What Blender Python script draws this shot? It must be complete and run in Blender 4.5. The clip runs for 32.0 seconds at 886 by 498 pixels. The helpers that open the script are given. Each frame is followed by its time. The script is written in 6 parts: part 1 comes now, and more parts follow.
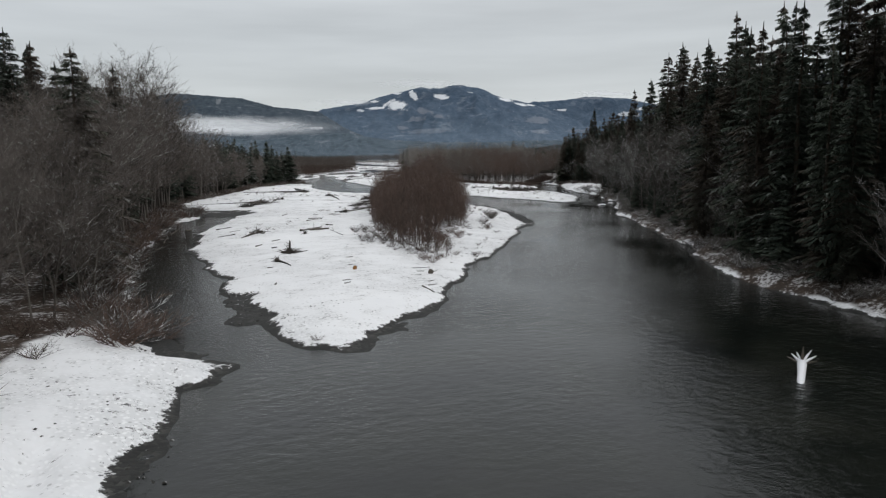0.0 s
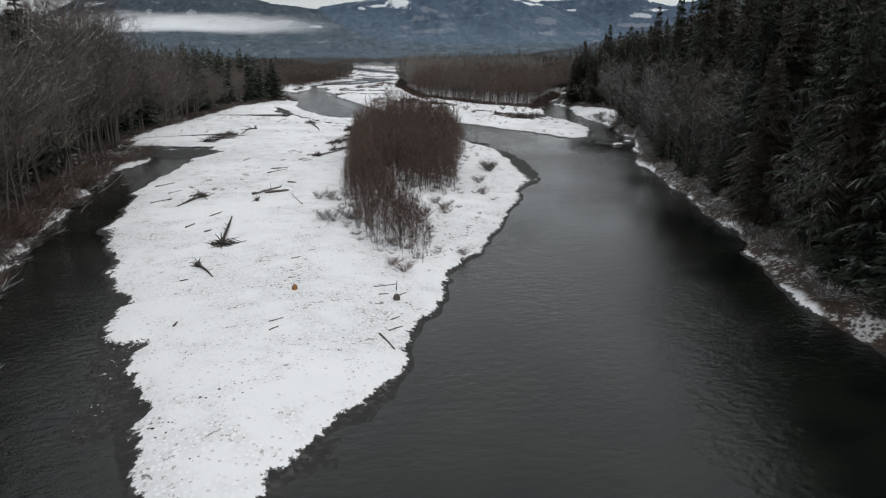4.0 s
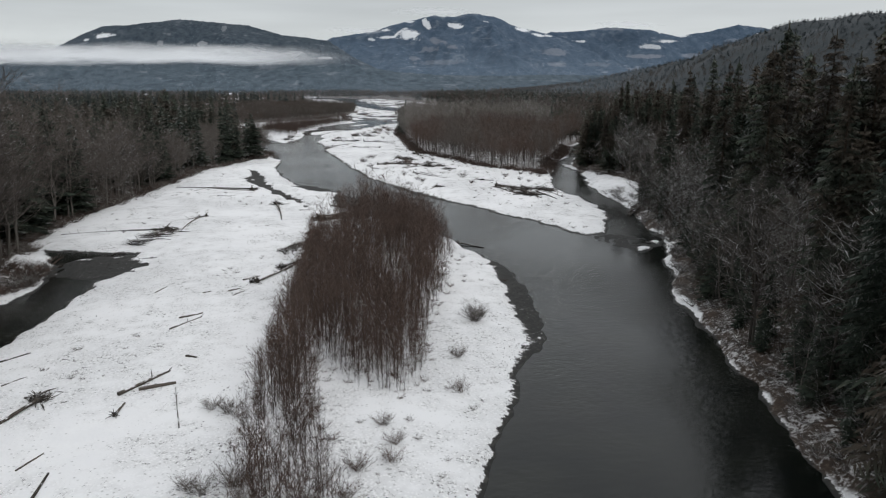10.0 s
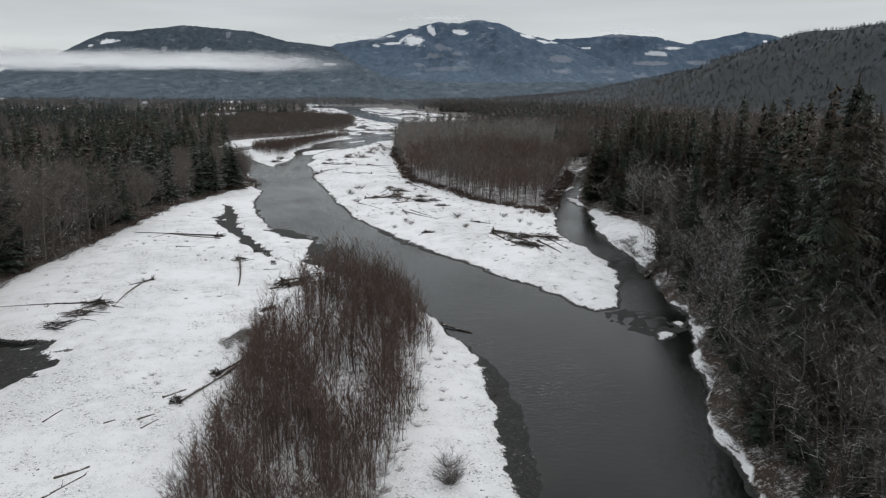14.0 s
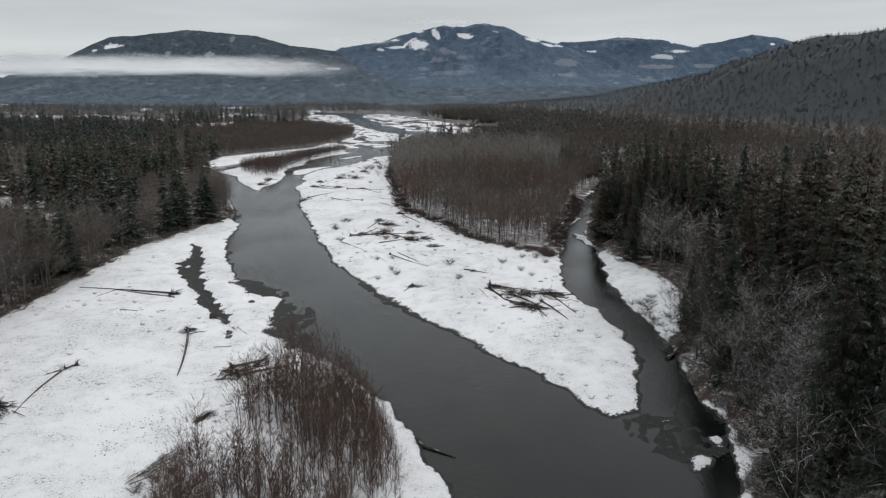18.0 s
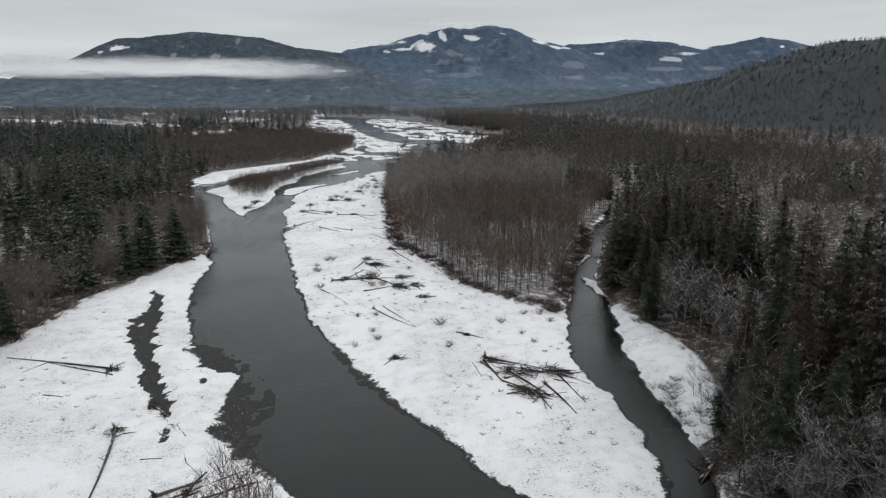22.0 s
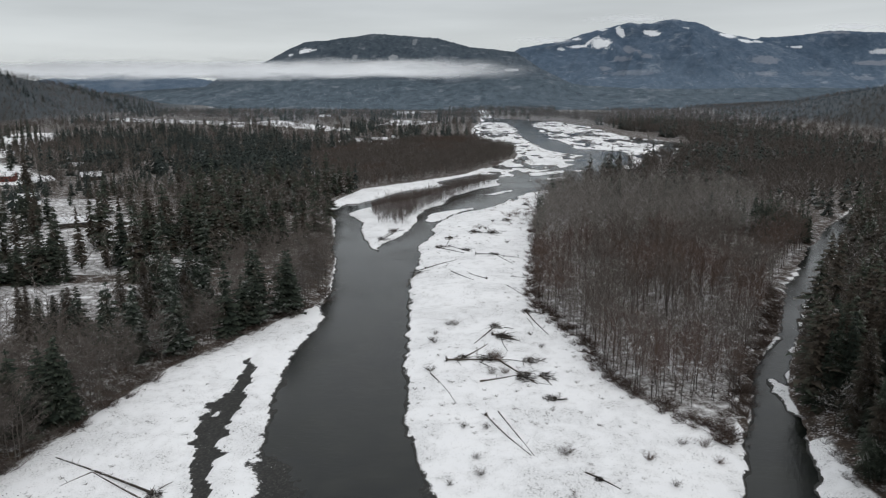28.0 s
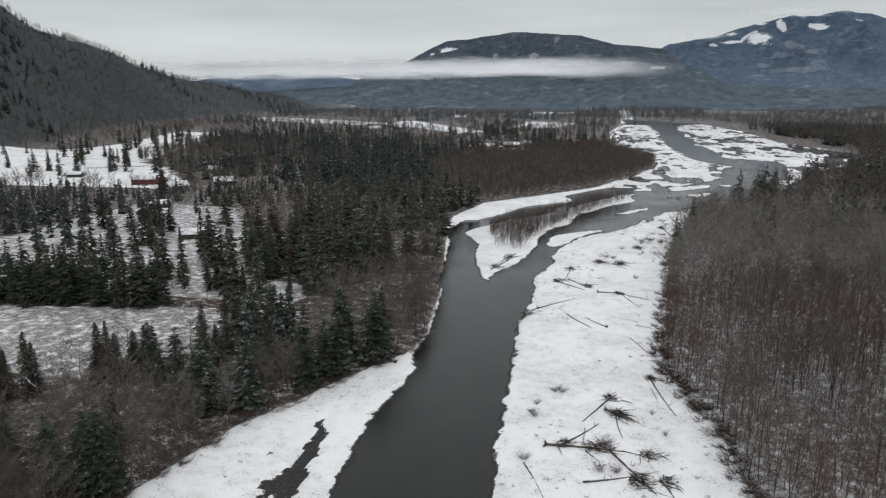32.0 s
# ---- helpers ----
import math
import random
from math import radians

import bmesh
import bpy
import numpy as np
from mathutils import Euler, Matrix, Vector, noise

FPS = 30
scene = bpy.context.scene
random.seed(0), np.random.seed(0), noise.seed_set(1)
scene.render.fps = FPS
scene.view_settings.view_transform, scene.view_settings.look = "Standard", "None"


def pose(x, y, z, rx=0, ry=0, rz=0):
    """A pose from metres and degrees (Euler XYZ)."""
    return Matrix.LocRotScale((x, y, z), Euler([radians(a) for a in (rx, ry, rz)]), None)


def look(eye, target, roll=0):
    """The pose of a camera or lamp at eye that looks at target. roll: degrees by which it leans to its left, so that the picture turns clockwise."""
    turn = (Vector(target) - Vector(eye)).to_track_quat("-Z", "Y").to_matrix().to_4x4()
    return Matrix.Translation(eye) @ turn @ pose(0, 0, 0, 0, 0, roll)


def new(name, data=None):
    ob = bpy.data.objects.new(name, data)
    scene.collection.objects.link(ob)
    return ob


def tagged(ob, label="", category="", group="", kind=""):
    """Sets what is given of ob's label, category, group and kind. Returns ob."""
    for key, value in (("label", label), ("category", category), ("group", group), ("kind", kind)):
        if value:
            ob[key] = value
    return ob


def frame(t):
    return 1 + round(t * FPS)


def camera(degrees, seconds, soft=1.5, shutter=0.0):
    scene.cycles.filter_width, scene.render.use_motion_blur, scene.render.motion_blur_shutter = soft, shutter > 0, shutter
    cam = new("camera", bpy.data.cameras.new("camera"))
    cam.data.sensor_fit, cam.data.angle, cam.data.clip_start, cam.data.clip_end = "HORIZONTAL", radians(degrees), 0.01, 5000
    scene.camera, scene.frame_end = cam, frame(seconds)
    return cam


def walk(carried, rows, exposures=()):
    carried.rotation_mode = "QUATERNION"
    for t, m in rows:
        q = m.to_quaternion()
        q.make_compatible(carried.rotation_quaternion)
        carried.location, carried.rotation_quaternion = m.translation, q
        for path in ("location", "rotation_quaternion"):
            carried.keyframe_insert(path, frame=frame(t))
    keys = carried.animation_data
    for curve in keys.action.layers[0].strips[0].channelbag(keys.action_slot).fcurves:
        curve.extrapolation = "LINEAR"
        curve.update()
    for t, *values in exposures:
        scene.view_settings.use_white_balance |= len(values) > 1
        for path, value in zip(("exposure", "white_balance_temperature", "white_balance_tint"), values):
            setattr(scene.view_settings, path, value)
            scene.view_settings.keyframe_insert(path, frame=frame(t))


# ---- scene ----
cam = camera(64.0, 32.0, soft=1.2)

# seconds, east, north, up, then turn to the left, pitch and lean in degrees
PATH = [
    (0, -31.11, 26.36, 14.10, -13.95, -7.53, -0.66),
    (0.5, -30.12, 29.23, 14.77, -13.91, -8.16, -0.60),
    (1, -29.12, 32.09, 15.50, -13.87, -9.30, -0.55),
    (1.5, -28.10, 34.93, 16.26, -13.82, -10.77, -0.45),
    (2, -27.07, 37.75, 17.06, -13.79, -12.23, -0.27),
    (2.5, -26.01, 40.57, 17.88, -13.77, -13.46, -0.10),
    (4.5, -21.60, 51.88, 21.19, -13.66, -15.31, -0.01),
    (5, -20.47, 54.76, 22.00, -13.60, -15.23, -0.02),
    (5.5, -19.33, 57.66, 22.81, -13.51, -14.87, -0.04),
    (6, -18.18, 60.58, 23.62, -13.42, -14.40, -0.04),
    (6.5, -17.05, 63.51, 24.44, -13.36, -14.00, -0.04),
    (7, -15.91, 66.45, 25.27, -13.30, -13.68, -0.03),
    (7.5, -14.78, 69.38, 26.13, -13.23, -13.40, -0.03),
    (8, -13.65, 72.29, 26.99, -13.15, -13.13, -0.03),
    (8.5, -12.51, 75.18, 27.87, -13.08, -13.03, -0.02),
    (9, -11.37, 78.05, 28.77, -13.01, -13.05, 0.01),
    (9.5, -10.21, 80.91, 29.67, -12.96, -13.07, 0.04),
    (10, -9.05, 83.78, 30.58, -12.92, -13.03, 0.08),
    (10.5, -7.87, 86.66, 31.49, -12.87, -12.99, 0.10),
    (11, -6.69, 89.58, 32.42, -12.83, -12.94, 0.12),
    (11.5, -5.52, 92.53, 33.34, -12.78, -12.89, 0.13),
    (12, -4.35, 95.51, 34.27, -12.72, -12.83, 0.13),
    (12.5, -3.17, 98.53, 35.20, -12.68, -12.77, 0.15),
    (13, -2.00, 101.57, 36.12, -12.64, -12.71, 0.19),
    (13.5, -0.82, 104.64, 37.02, -12.60, -12.66, 0.22),
    (14, 0.36, 107.72, 37.92, -12.54, -12.63, 0.25),
    (14.5, 1.53, 110.81, 38.81, -12.48, -12.60, 0.25),
    (16.5, 6.21, 123.11, 42.34, -12.27, -12.42, 0.17),
    (17, 7.37, 126.18, 43.21, -12.21, -12.40, 0.14),
    (17.5, 8.52, 129.25, 44.09, -12.14, -12.43, 0.12),
    (18, 9.66, 132.33, 44.98, -12.09, -12.42, 0.11),
    (18.5, 10.79, 135.43, 45.89, -12.02, -12.39, 0.11),
    (19, 11.91, 138.54, 46.81, -11.97, -12.37, 0.13),
    (19.5, 13.03, 141.65, 47.75, -11.92, -12.36, 0.16),
    (20, 14.16, 144.76, 48.69, -11.88, -12.37, 0.18),
    (20.5, 15.30, 147.86, 49.64, -11.84, -12.36, 0.20),
    (21, 16.46, 150.94, 50.58, -11.80, -12.34, 0.23),
    (21.5, 17.62, 154.01, 51.53, -11.74, -12.34, 0.24),
    (22, 18.78, 157.07, 52.48, -11.56, -12.35, 0.23),
    (22.5, 19.93, 160.11, 53.42, -11.24, -12.35, 0.22),
    (23, 21.08, 163.15, 54.35, -11.01, -12.35, 0.20),
    (23.5, 22.21, 166.21, 55.27, -10.94, -12.37, 0.15),
    (24, 23.34, 169.29, 56.19, -10.93, -12.38, 0.10),
    (24.5, 24.45, 172.40, 57.08, -10.86, -12.38, 0.03),
    (25, 25.55, 175.52, 57.97, -10.28, -12.41, -0.03),
    (25.5, 26.64, 178.66, 58.84, -8.14, -12.44, -0.09),
    (26, 27.73, 181.82, 59.70, -5.12, -12.47, -0.13),
    (26.5, 28.82, 185.00, 60.54, -2.31, -12.49, -0.14),
    (28.5, 32.86, 198.30, 63.77, 2.91, -12.64, -0.08),
    (29, 33.67, 201.84, 64.58, 3.70, -12.64, -0.07),
    (29.5, 34.37, 205.45, 65.38, 4.62, -12.66, -0.08),
    (30, 34.96, 209.09, 66.18, 5.68, -12.68, -0.09),
    (30.5, 35.46, 212.74, 66.97, 7.12, -12.71, -0.10),
    (31, 35.86, 216.35, 67.75, 9.20, -12.74, -0.12),
    (31.5, 36.18, 219.90, 68.52, 11.42, -12.76, -0.13),
    (32, 36.42, 223.40, 69.27, 13.20, -12.79, -0.14),
]
walk(cam, [(t, pose(x, y, z, 90 + pitch, 0, turn) @ pose(0, 0, 0, 0, 0, lean)) for t, x, y, z, turn, pitch, lean in PATH])

# ---- sky and light: a winter overcast ----
world = bpy.data.worlds.new("overcast")
scene.world = world
world.use_nodes = True
wt = world.node_tree
wn, wl = wt.nodes, wt.links
wn.clear()
w_out = wn.new("ShaderNodeOutputWorld")
w_bg = wn.new("ShaderNodeBackground")
w_sky = wn.new("ShaderNodeTexSky")
w_sky.sky_type = "NISHITA"
w_sky.sun_disc = False
w_sky.sun_elevation = radians(38)
w_sky.sun_rotation = radians(150)
w_skyamp = wn.new("ShaderNodeMix")
w_skyamp.data_type = "RGBA"
w_skyamp.blend_type = "MULTIPLY"
w_skyamp.inputs[0].default_value = 1.0
w_skyamp.inputs[7].default_value = (0.1, 0.1, 0.1, 1)
w_co = wn.new("ShaderNodeTexCoord")
w_sep = wn.new("ShaderNodeSeparateXYZ")
w_map = wn.new("ShaderNodeMapping")
w_map.inputs["Scale"].default_value = (1.2, 1.2, 11.0)
w_map.inputs["Rotation"].default_value = (0.05, 0.03, 0.6)
w_noise = wn.new("ShaderNodeTexNoise")
w_noise.inputs["Scale"].default_value = 1.7
w_noise.inputs["Detail"].default_value = 5
w_noise.inputs["Roughness"].default_value = 0.5
w_grad = wn.new("ShaderNodeValToRGB")
w_grad.color_ramp.elements[0].position = 0.0
w_grad.color_ramp.elements[0].color = (0.66, 0.69, 0.70, 1)
w_grad.color_ramp.elements[1].position = 1.0
w_grad.color_ramp.elements[1].color = (0.98, 1.0, 1.035, 1)
e = w_grad.color_ramp.elements.new(0.16)
e.color = (0.58, 0.61, 0.63, 1)
e = w_grad.color_ramp.elements.new(0.4)
e.color = (0.74, 0.765, 0.79, 1)
w_band = wn.new("ShaderNodeMapRange")
w_band.inputs[1].default_value, w_band.inputs[2].default_value = 0.3, 0.7
w_band.inputs[3].default_value, w_band.inputs[4].default_value = 0.84, 1.10
w_mul = wn.new("ShaderNodeMix")
w_mul.data_type = "RGBA"
w_mul.blend_type = "MULTIPLY"
w_mul.inputs[0].default_value = 1.0
w_mix = wn.new("ShaderNodeMix")
w_mix.data_type = "RGBA"
w_mix.inputs[0].default_value = 0.93
wl.new(w_co.outputs["Generated"], w_sep.inputs[0])
wl.new(w_sep.outputs["Z"], w_grad.inputs[0])
wl.new(w_co.outputs["Generated"], w_map.inputs[0])
wl.new(w_map.outputs[0], w_noise.inputs["Vector"])
wl.new(w_noise.outputs[0], w_band.inputs[0])
wl.new(w_grad.outputs[0], w_mul.inputs[6])
wl.new(w_band.outputs[0], w_mul.inputs[7])
wl.new(w_sky.outputs[0], w_skyamp.inputs[6])
wl.new(w_skyamp.outputs[2], w_mix.inputs[6])
wl.new(w_mul.outputs[2], w_mix.inputs[7])
wl.new(w_mix.outputs[2], w_bg.inputs[0])
wl.new(w_bg.outputs[0], w_out.inputs[0])
w_bg.inputs[1].default_value = 1.0

sun_data = bpy.data.lights.new("sun", "SUN")
sun_data.energy, sun_data.angle, sun_data.color = 0.66, radians(25), (1.0, 0.97, 0.93)
sun = new("sun", sun_data)
sun.matrix_world = look((300, -500, 460), (0, 0, 0))


# ---- materials ----
def material(name, rough=0.8, spec=0.3, metal=0.0):
    m = bpy.data.materials.new(name)
    m.use_nodes = True
    nt = m.node_tree
    b = nt.nodes["Principled BSDF"]
    b.inputs["Roughness"].default_value = rough
    b.inputs["Specular IOR Level"].default_value = spec
    b.inputs["Metallic"].default_value = metal
    return m, nt, b


def node(nt, kind, **values):
    n = nt.nodes.new(kind)
    for key, value in values.items():
        n.inputs[key].default_value = value
    return n


def noise_tex(nt, scale, detail=4.0, rough=0.55, vector=None):
    n = node(nt, "ShaderNodeTexNoise", Scale=scale, Detail=detail, Roughness=rough)
    if vector is not None:
        nt.links.new(vector, n.inputs["Vector"])
    return n.outputs["Fac"]


def ramp(nt, fac, stops):
    n = nt.nodes.new("ShaderNodeValToRGB")
    el = n.color_ramp.elements
    while len(el) < len(stops):
        el.new(0.5)
    for k, (p, c) in enumerate(stops):
        el[k].position = p
        el[k].color = (*c, 1) if len(c) == 3 else c
    nt.links.new(fac, n.inputs[0])
    return n.outputs[0]


def step(nt, fac, lo, hi, a=0.0, b=1.0):
    n = nt.nodes.new("ShaderNodeMapRange")
    n.interpolation_type = "SMOOTHSTEP"
    for k, v in ((1, lo), (2, hi), (3, a), (4, b)):
        n.inputs[k].default_value = v
    nt.links.new(fac, n.inputs[0])
    return n.outputs[0]


def sums(nt, op, a, b):
    n = nt.nodes.new("ShaderNodeMath")
    n.operation = op
    for k, v in ((0, a), (1, b)):
        if isinstance(v, (int, float)):
            n.inputs[k].default_value = v
        else:
            nt.links.new(v, n.inputs[k])
    return n.outputs[0]


def blend(nt, fac, a, b, kind="MIX"):
    n = nt.nodes.new("ShaderNodeMix")
    n.data_type = "RGBA"
    n.blend_type = kind
    for k, v in ((0, fac), (6, a), (7, b)):
        if isinstance(v, (int, float)):
            n.inputs[k].default_value = v
        elif isinstance(v, tuple):
            n.inputs[k].default_value = (*v, 1)
        else:
            nt.links.new(v, n.inputs[k])
    return n.outputs[2]


def bump(nt, bsdf, height, strength=0.5, distance=0.1):
    n = nt.nodes.new("ShaderNodeBump")
    n.inputs["Strength"].default_value = strength
    n.inputs["Distance"].default_value = distance
    nt.links.new(height, n.inputs["Height"])
    nt.links.new(n.outputs[0], bsdf.inputs["Normal"])


def position(nt):
    return nt.nodes.new("ShaderNodeNewGeometry").outputs["Position"]


def height_of(nt):
    s = nt.nodes.new("ShaderNodeSeparateXYZ")
    nt.links.new(position(nt), s.inputs[0])
    return s.outputs["Z"]


def facing_up(nt):
    g = nt.nodes.new("ShaderNodeNewGeometry")
    s = nt.nodes.new("ShaderNodeSeparateXYZ")
    nt.links.new(g.outputs["Normal"], s.inputs[0])
    return sums(nt, "ABSOLUTE", s.outputs["Z"], 0.0)


def own_random(nt):
    o = nt.nodes.new("ShaderNodeObjectInfo").outputs["Random"]
    g = nt.nodes.new("ShaderNodeNewGeometry").outputs["Random Per Island"]
    return o, g


def attribute(nt, name):
    n = nt.nodes.new("ShaderNodeAttribute")
    n.attribute_name = name
    return n.outputs["Fac"]


SNOW = (0.82, 0.825, 0.83)


def ground_material():
    m, nt, b = material("snow_and_gravel", 0.75, 0.25)
    p = position(nt)
    fine = noise_tex(nt, 2.2, 6, 0.65, p)
    mid = noise_tex(nt, 0.35, 5, 0.6, p)
    big = noise_tex(nt, 0.05, 4, 0.55, p)
    stones = node(nt, "ShaderNodeTexVoronoi", Scale=3.2)
    nt.links.new(p, stones.inputs["Vector"])
    snow = blend(nt, step(nt, mid, 0.35, 0.7), (0.845, 0.85, 0.857), (0.905, 0.907, 0.908))
    thinly = step(nt, sums(nt, "ADD", mid, sums(nt, "MULTIPLY", big, 0.9)), 0.78, 1.08)
    cobble = sums(nt, "MULTIPLY", step(nt, sums(nt, "ADD", stones.outputs["Distance"], sums(nt, "MULTIPLY", fine, 0.5)), 0.42, 0.75), thinly)
    snow = blend(nt, sums(nt, "MULTIPLY", cobble, 0.30), snow, (0.36, 0.365, 0.37))
    pebbles = node(nt, "ShaderNodeTexVoronoi", Scale=2.3)
    nt.links.new(p, pebbles.inputs["Vector"])
    own = nt.nodes.new("ShaderNodeSeparateColor")
    nt.links.new(pebbles.outputs["Color"], own.inputs[0])
    bare = sums(nt, "ADD", sums(nt, "MULTIPLY", own.outputs[0], 0.6), sums(nt, "ADD", mid, sums(nt, "MULTIPLY", big, 0.5)))
    pip = sums(nt, "MULTIPLY", step(nt, pebbles.outputs["Distance"], 0.14, 0.30, 1.0, 0.0), step(nt, bare, 0.95, 1.2))
    snow = blend(nt, sums(nt, "MULTIPLY", pip, 0.4), snow, (0.14, 0.138, 0.132))
    gravel = ramp(nt, stones.outputs["Color"], [(0.0, (0.016, 0.016, 0.015)), (0.6, (0.036, 0.035, 0.032)), (1.0, (0.10, 0.096, 0.088))])
    gravel = blend(nt, step(nt, height_of(nt), 0.02, 0.2), blend(nt, 0.5, gravel, (0.02, 0.021, 0.02)), gravel)
    # conifer floor of the hillsides, blued for the haze before it
    hazy_floor = ramp(nt, fine, [(0.3, (0.016, 0.022, 0.025)), (0.7, (0.040, 0.049, 0.053))])
    litter = ramp(nt, fine, [(0.25, (0.018, 0.014, 0.011)), (0.55, (0.055, 0.038, 0.027)), (0.8, (0.12, 0.085, 0.06))])
    litter = blend(nt, step(nt, height_of(nt), 5.0, 16.0), litter, hazy_floor)
    # snow lies above the wet margin; stones show through where it is thin
    lift = sums(nt, "ADD", height_of(nt), sums(nt, "MULTIPLY", sums(nt, "SUBTRACT", fine, 0.5), 0.62))
    lift = sums(nt, "ADD", lift, sums(nt, "MULTIPLY", sums(nt, "SUBTRACT", mid, 0.5), 0.35))
    lies = step(nt, lift, 0.165, 0.23)
    dots = noise_tex(nt, 2.3, 7, 0.8, p)
    thin = step(nt, sums(nt, "ADD", mid, sums(nt, "MULTIPLY", big, 0.6)), 0.65, 1.0, 0.66, 0.55)
    speck = step(nt, sums(nt, "SUBTRACT", dots, thin), 0.0, 0.02)
    lies = sums(nt, "MULTIPLY", lies, sums(nt, "SUBTRACT", 1.0, sums(nt, "MULTIPLY", speck, 0.85)))
    base = blend(nt, lies, gravel, snow)
    patch = step(nt, sums(nt, "ADD", sums(nt, "MULTIPLY", fine, 0.55), sums(nt, "MULTIPLY", mid, 0.45)), 0.50, 0.60)
    wood = blend(nt, sums(nt, "MULTIPLY", patch, step(nt, height_of(nt), 5.0, 16.0, 0.62, 0.06)), litter, snow)
    edge = sums(nt, "ADD", attribute(nt, "litter"), sums(nt, "MULTIPLY", sums(nt, "SUBTRACT", mid, 0.5), 0.8))
    base = blend(nt, step(nt, edge, 0.35, 0.65), base, wood)
    nt.links.new(base, b.inputs["Base Color"])
    bump(nt, b, sums(nt, "ADD", fine, sums(nt, "MULTIPLY", stones.outputs["Distance"], -0.6)), 0.35, 0.12)
    return m


def water_material():
    m, nt, b = material("river_water", 0.08, 0.5)
    b.inputs["IOR"].default_value = 1.33
    p = position(nt)
    mp = node(nt, "ShaderNodeMapping", Scale=(0.75, 1.0, 1.0), Rotation=(0, 0, -0.35))
    nt.links.new(p, mp.inputs[0])
    ripple = sums(nt, "ADD", noise_tex(nt, 1.5, 5, 0.62, mp.outputs[0]), sums(nt, "MULTIPLY", noise_tex(nt, 0.5, 2, 0.5, mp.outputs[0]), 0.5))
    calm = noise_tex(nt, 0.03, 3, 0.5, p)
    tint = noise_tex(nt, 0.12, 4, 0.6, p)
    nt.links.new(ramp(nt, tint, [(0.35, (0.004, 0.0055, 0.005)), (0.68, (0.013, 0.0145, 0.011))]), b.inputs["Base Color"])
    nt.links.new(step(nt, calm, 0.35, 0.65, 0.03, 0.10), b.inputs["Roughness"])
    n = nt.nodes.new("ShaderNodeBump")
    n.inputs["Distance"].default_value = 0.13
    nt.links.new(step(nt, calm, 0.3, 0.7, 0.16, 0.9), n.inputs["Strength"])
    nt.links.new(ripple, n.inputs["Height"])
    nt.links.new(n.outputs[0], b.inputs["Normal"])
    return m


def plant_material(name, dark, light, snow=0.0, rough=0.85, grain=0.6, dust=1.0, flecks=0.9, other=None, lie=(0.35, 0.8)):
    """Needles, twigs or bark: two tones by tree and by piece, a third tone (other) for some trees, and snow on what faces up (lie: how level it must be)."""
    m, nt, b = material(name, rough, 0.15)
    o, g = own_random(nt)
    p = position(nt)
    n = noise_tex(nt, grain, 3, 0.6, p)
    t = sums(nt, "ADD", sums(nt, "MULTIPLY", o, 0.35), sums(nt, "ADD", sums(nt, "MULTIPLY", g, 0.3), sums(nt, "MULTIPLY", n, 0.35)))
    base = blend(nt, step(nt, t, 0.25, 0.75), dark, light)
    if other:
        stand = sums(nt, "ADD", sums(nt, "MULTIPLY", o, 0.45), noise_tex(nt, 0.16, 2, 0.5, p))
        base = blend(nt, sums(nt, "MULTIPLY", step(nt, stand, 0.68, 0.84), step(nt, t, 0.1, 0.8, 0.55, 1.0)), base, other)
    if snow:
        s = noise_tex(nt, flecks, 4, 0.7, p)
        s = sums(nt, "ADD", s, sums(nt, "MULTIPLY", sums(nt, "SUBTRACT", g, 0.5), 0.25))
        far = noise_tex(nt, 0.035, 2, 0.5, p)
        s = sums(nt, "ADD", s, sums(nt, "MULTIPLY", sums(nt, "SUBTRACT", far, 0.5), 0.5))
        hold = sums(nt, "MULTIPLY", step(nt, s, 0.70 - 0.3 * snow, 0.85 - 0.3 * snow), step(nt, facing_up(nt), *lie))
        base = blend(nt, sums(nt, "MULTIPLY", hold, dust), base, SNOW)
    nt.links.new(base, b.inputs["Base Color"])
    return m


GROUND = ground_material()
WATER = water_material()
NEEDLES = plant_material("conifer_needles", (0.022, 0.030, 0.023), (0.072, 0.086, 0.063), 0.36, dust=0.20, flecks=0.6, other=(0.058, 0.045, 0.035))
NEEDLES_FAR = plant_material("far_conifer_needles", (0.026, 0.034, 0.031), (0.066, 0.078, 0.070), 0.15, grain=0.05, dust=0.3, flecks=0.1, other=(0.072, 0.062, 0.054))
BARK = plant_material("conifer_bark", (0.035, 0.027, 0.021), (0.09, 0.07, 0.055), 0.1)
GREY_BARK = plant_material("alder_bark", (0.045, 0.039, 0.034), (0.14, 0.128, 0.114), 0.3)
TWIGS = plant_material("bare_twigs", (0.052, 0.045, 0.040), (0.138, 0.120, 0.106), 0.18)
RED_TWIGS = plant_material("red_brown_twigs", (0.050, 0.037, 0.031), (0.130, 0.093, 0.077), 0.12)
# hillside needles: distance haze painted in as a bluer, lighter tone
NEEDLES_HAZY = plant_material("hazy_hill_needles", (0.036, 0.046, 0.054), (0.072, 0.085, 0.093), 0.05, grain=0.03, dust=0.15, flecks=0.1)
GREY_TWIGS = plant_material("grey_alder_twigs", (0.055, 0.047, 0.042), (0.155, 0.136, 0.122), 0.32)
DARK_BARK = plant_material("dark_young_bark", (0.030, 0.025, 0.022), (0.075, 0.064, 0.056), 0.1)
FROST_TWIGS = plant_material("snow_dusted_twigs", (0.050, 0.044, 0.040), (0.170, 0.157, 0.146), 0.72, dust=0.8, lie=(0.2, 0.7))
PALE_TWIGS = plant_material("pale_alder_twigs", (0.080, 0.072, 0.065), (0.215, 0.198, 0.182), 0.5, dust=0.6)
WRACK = plant_material("dark_flood_wrack", (0.022, 0.019, 0.017), (0.088, 0.078, 0.069), 0.42, grain=2.0)
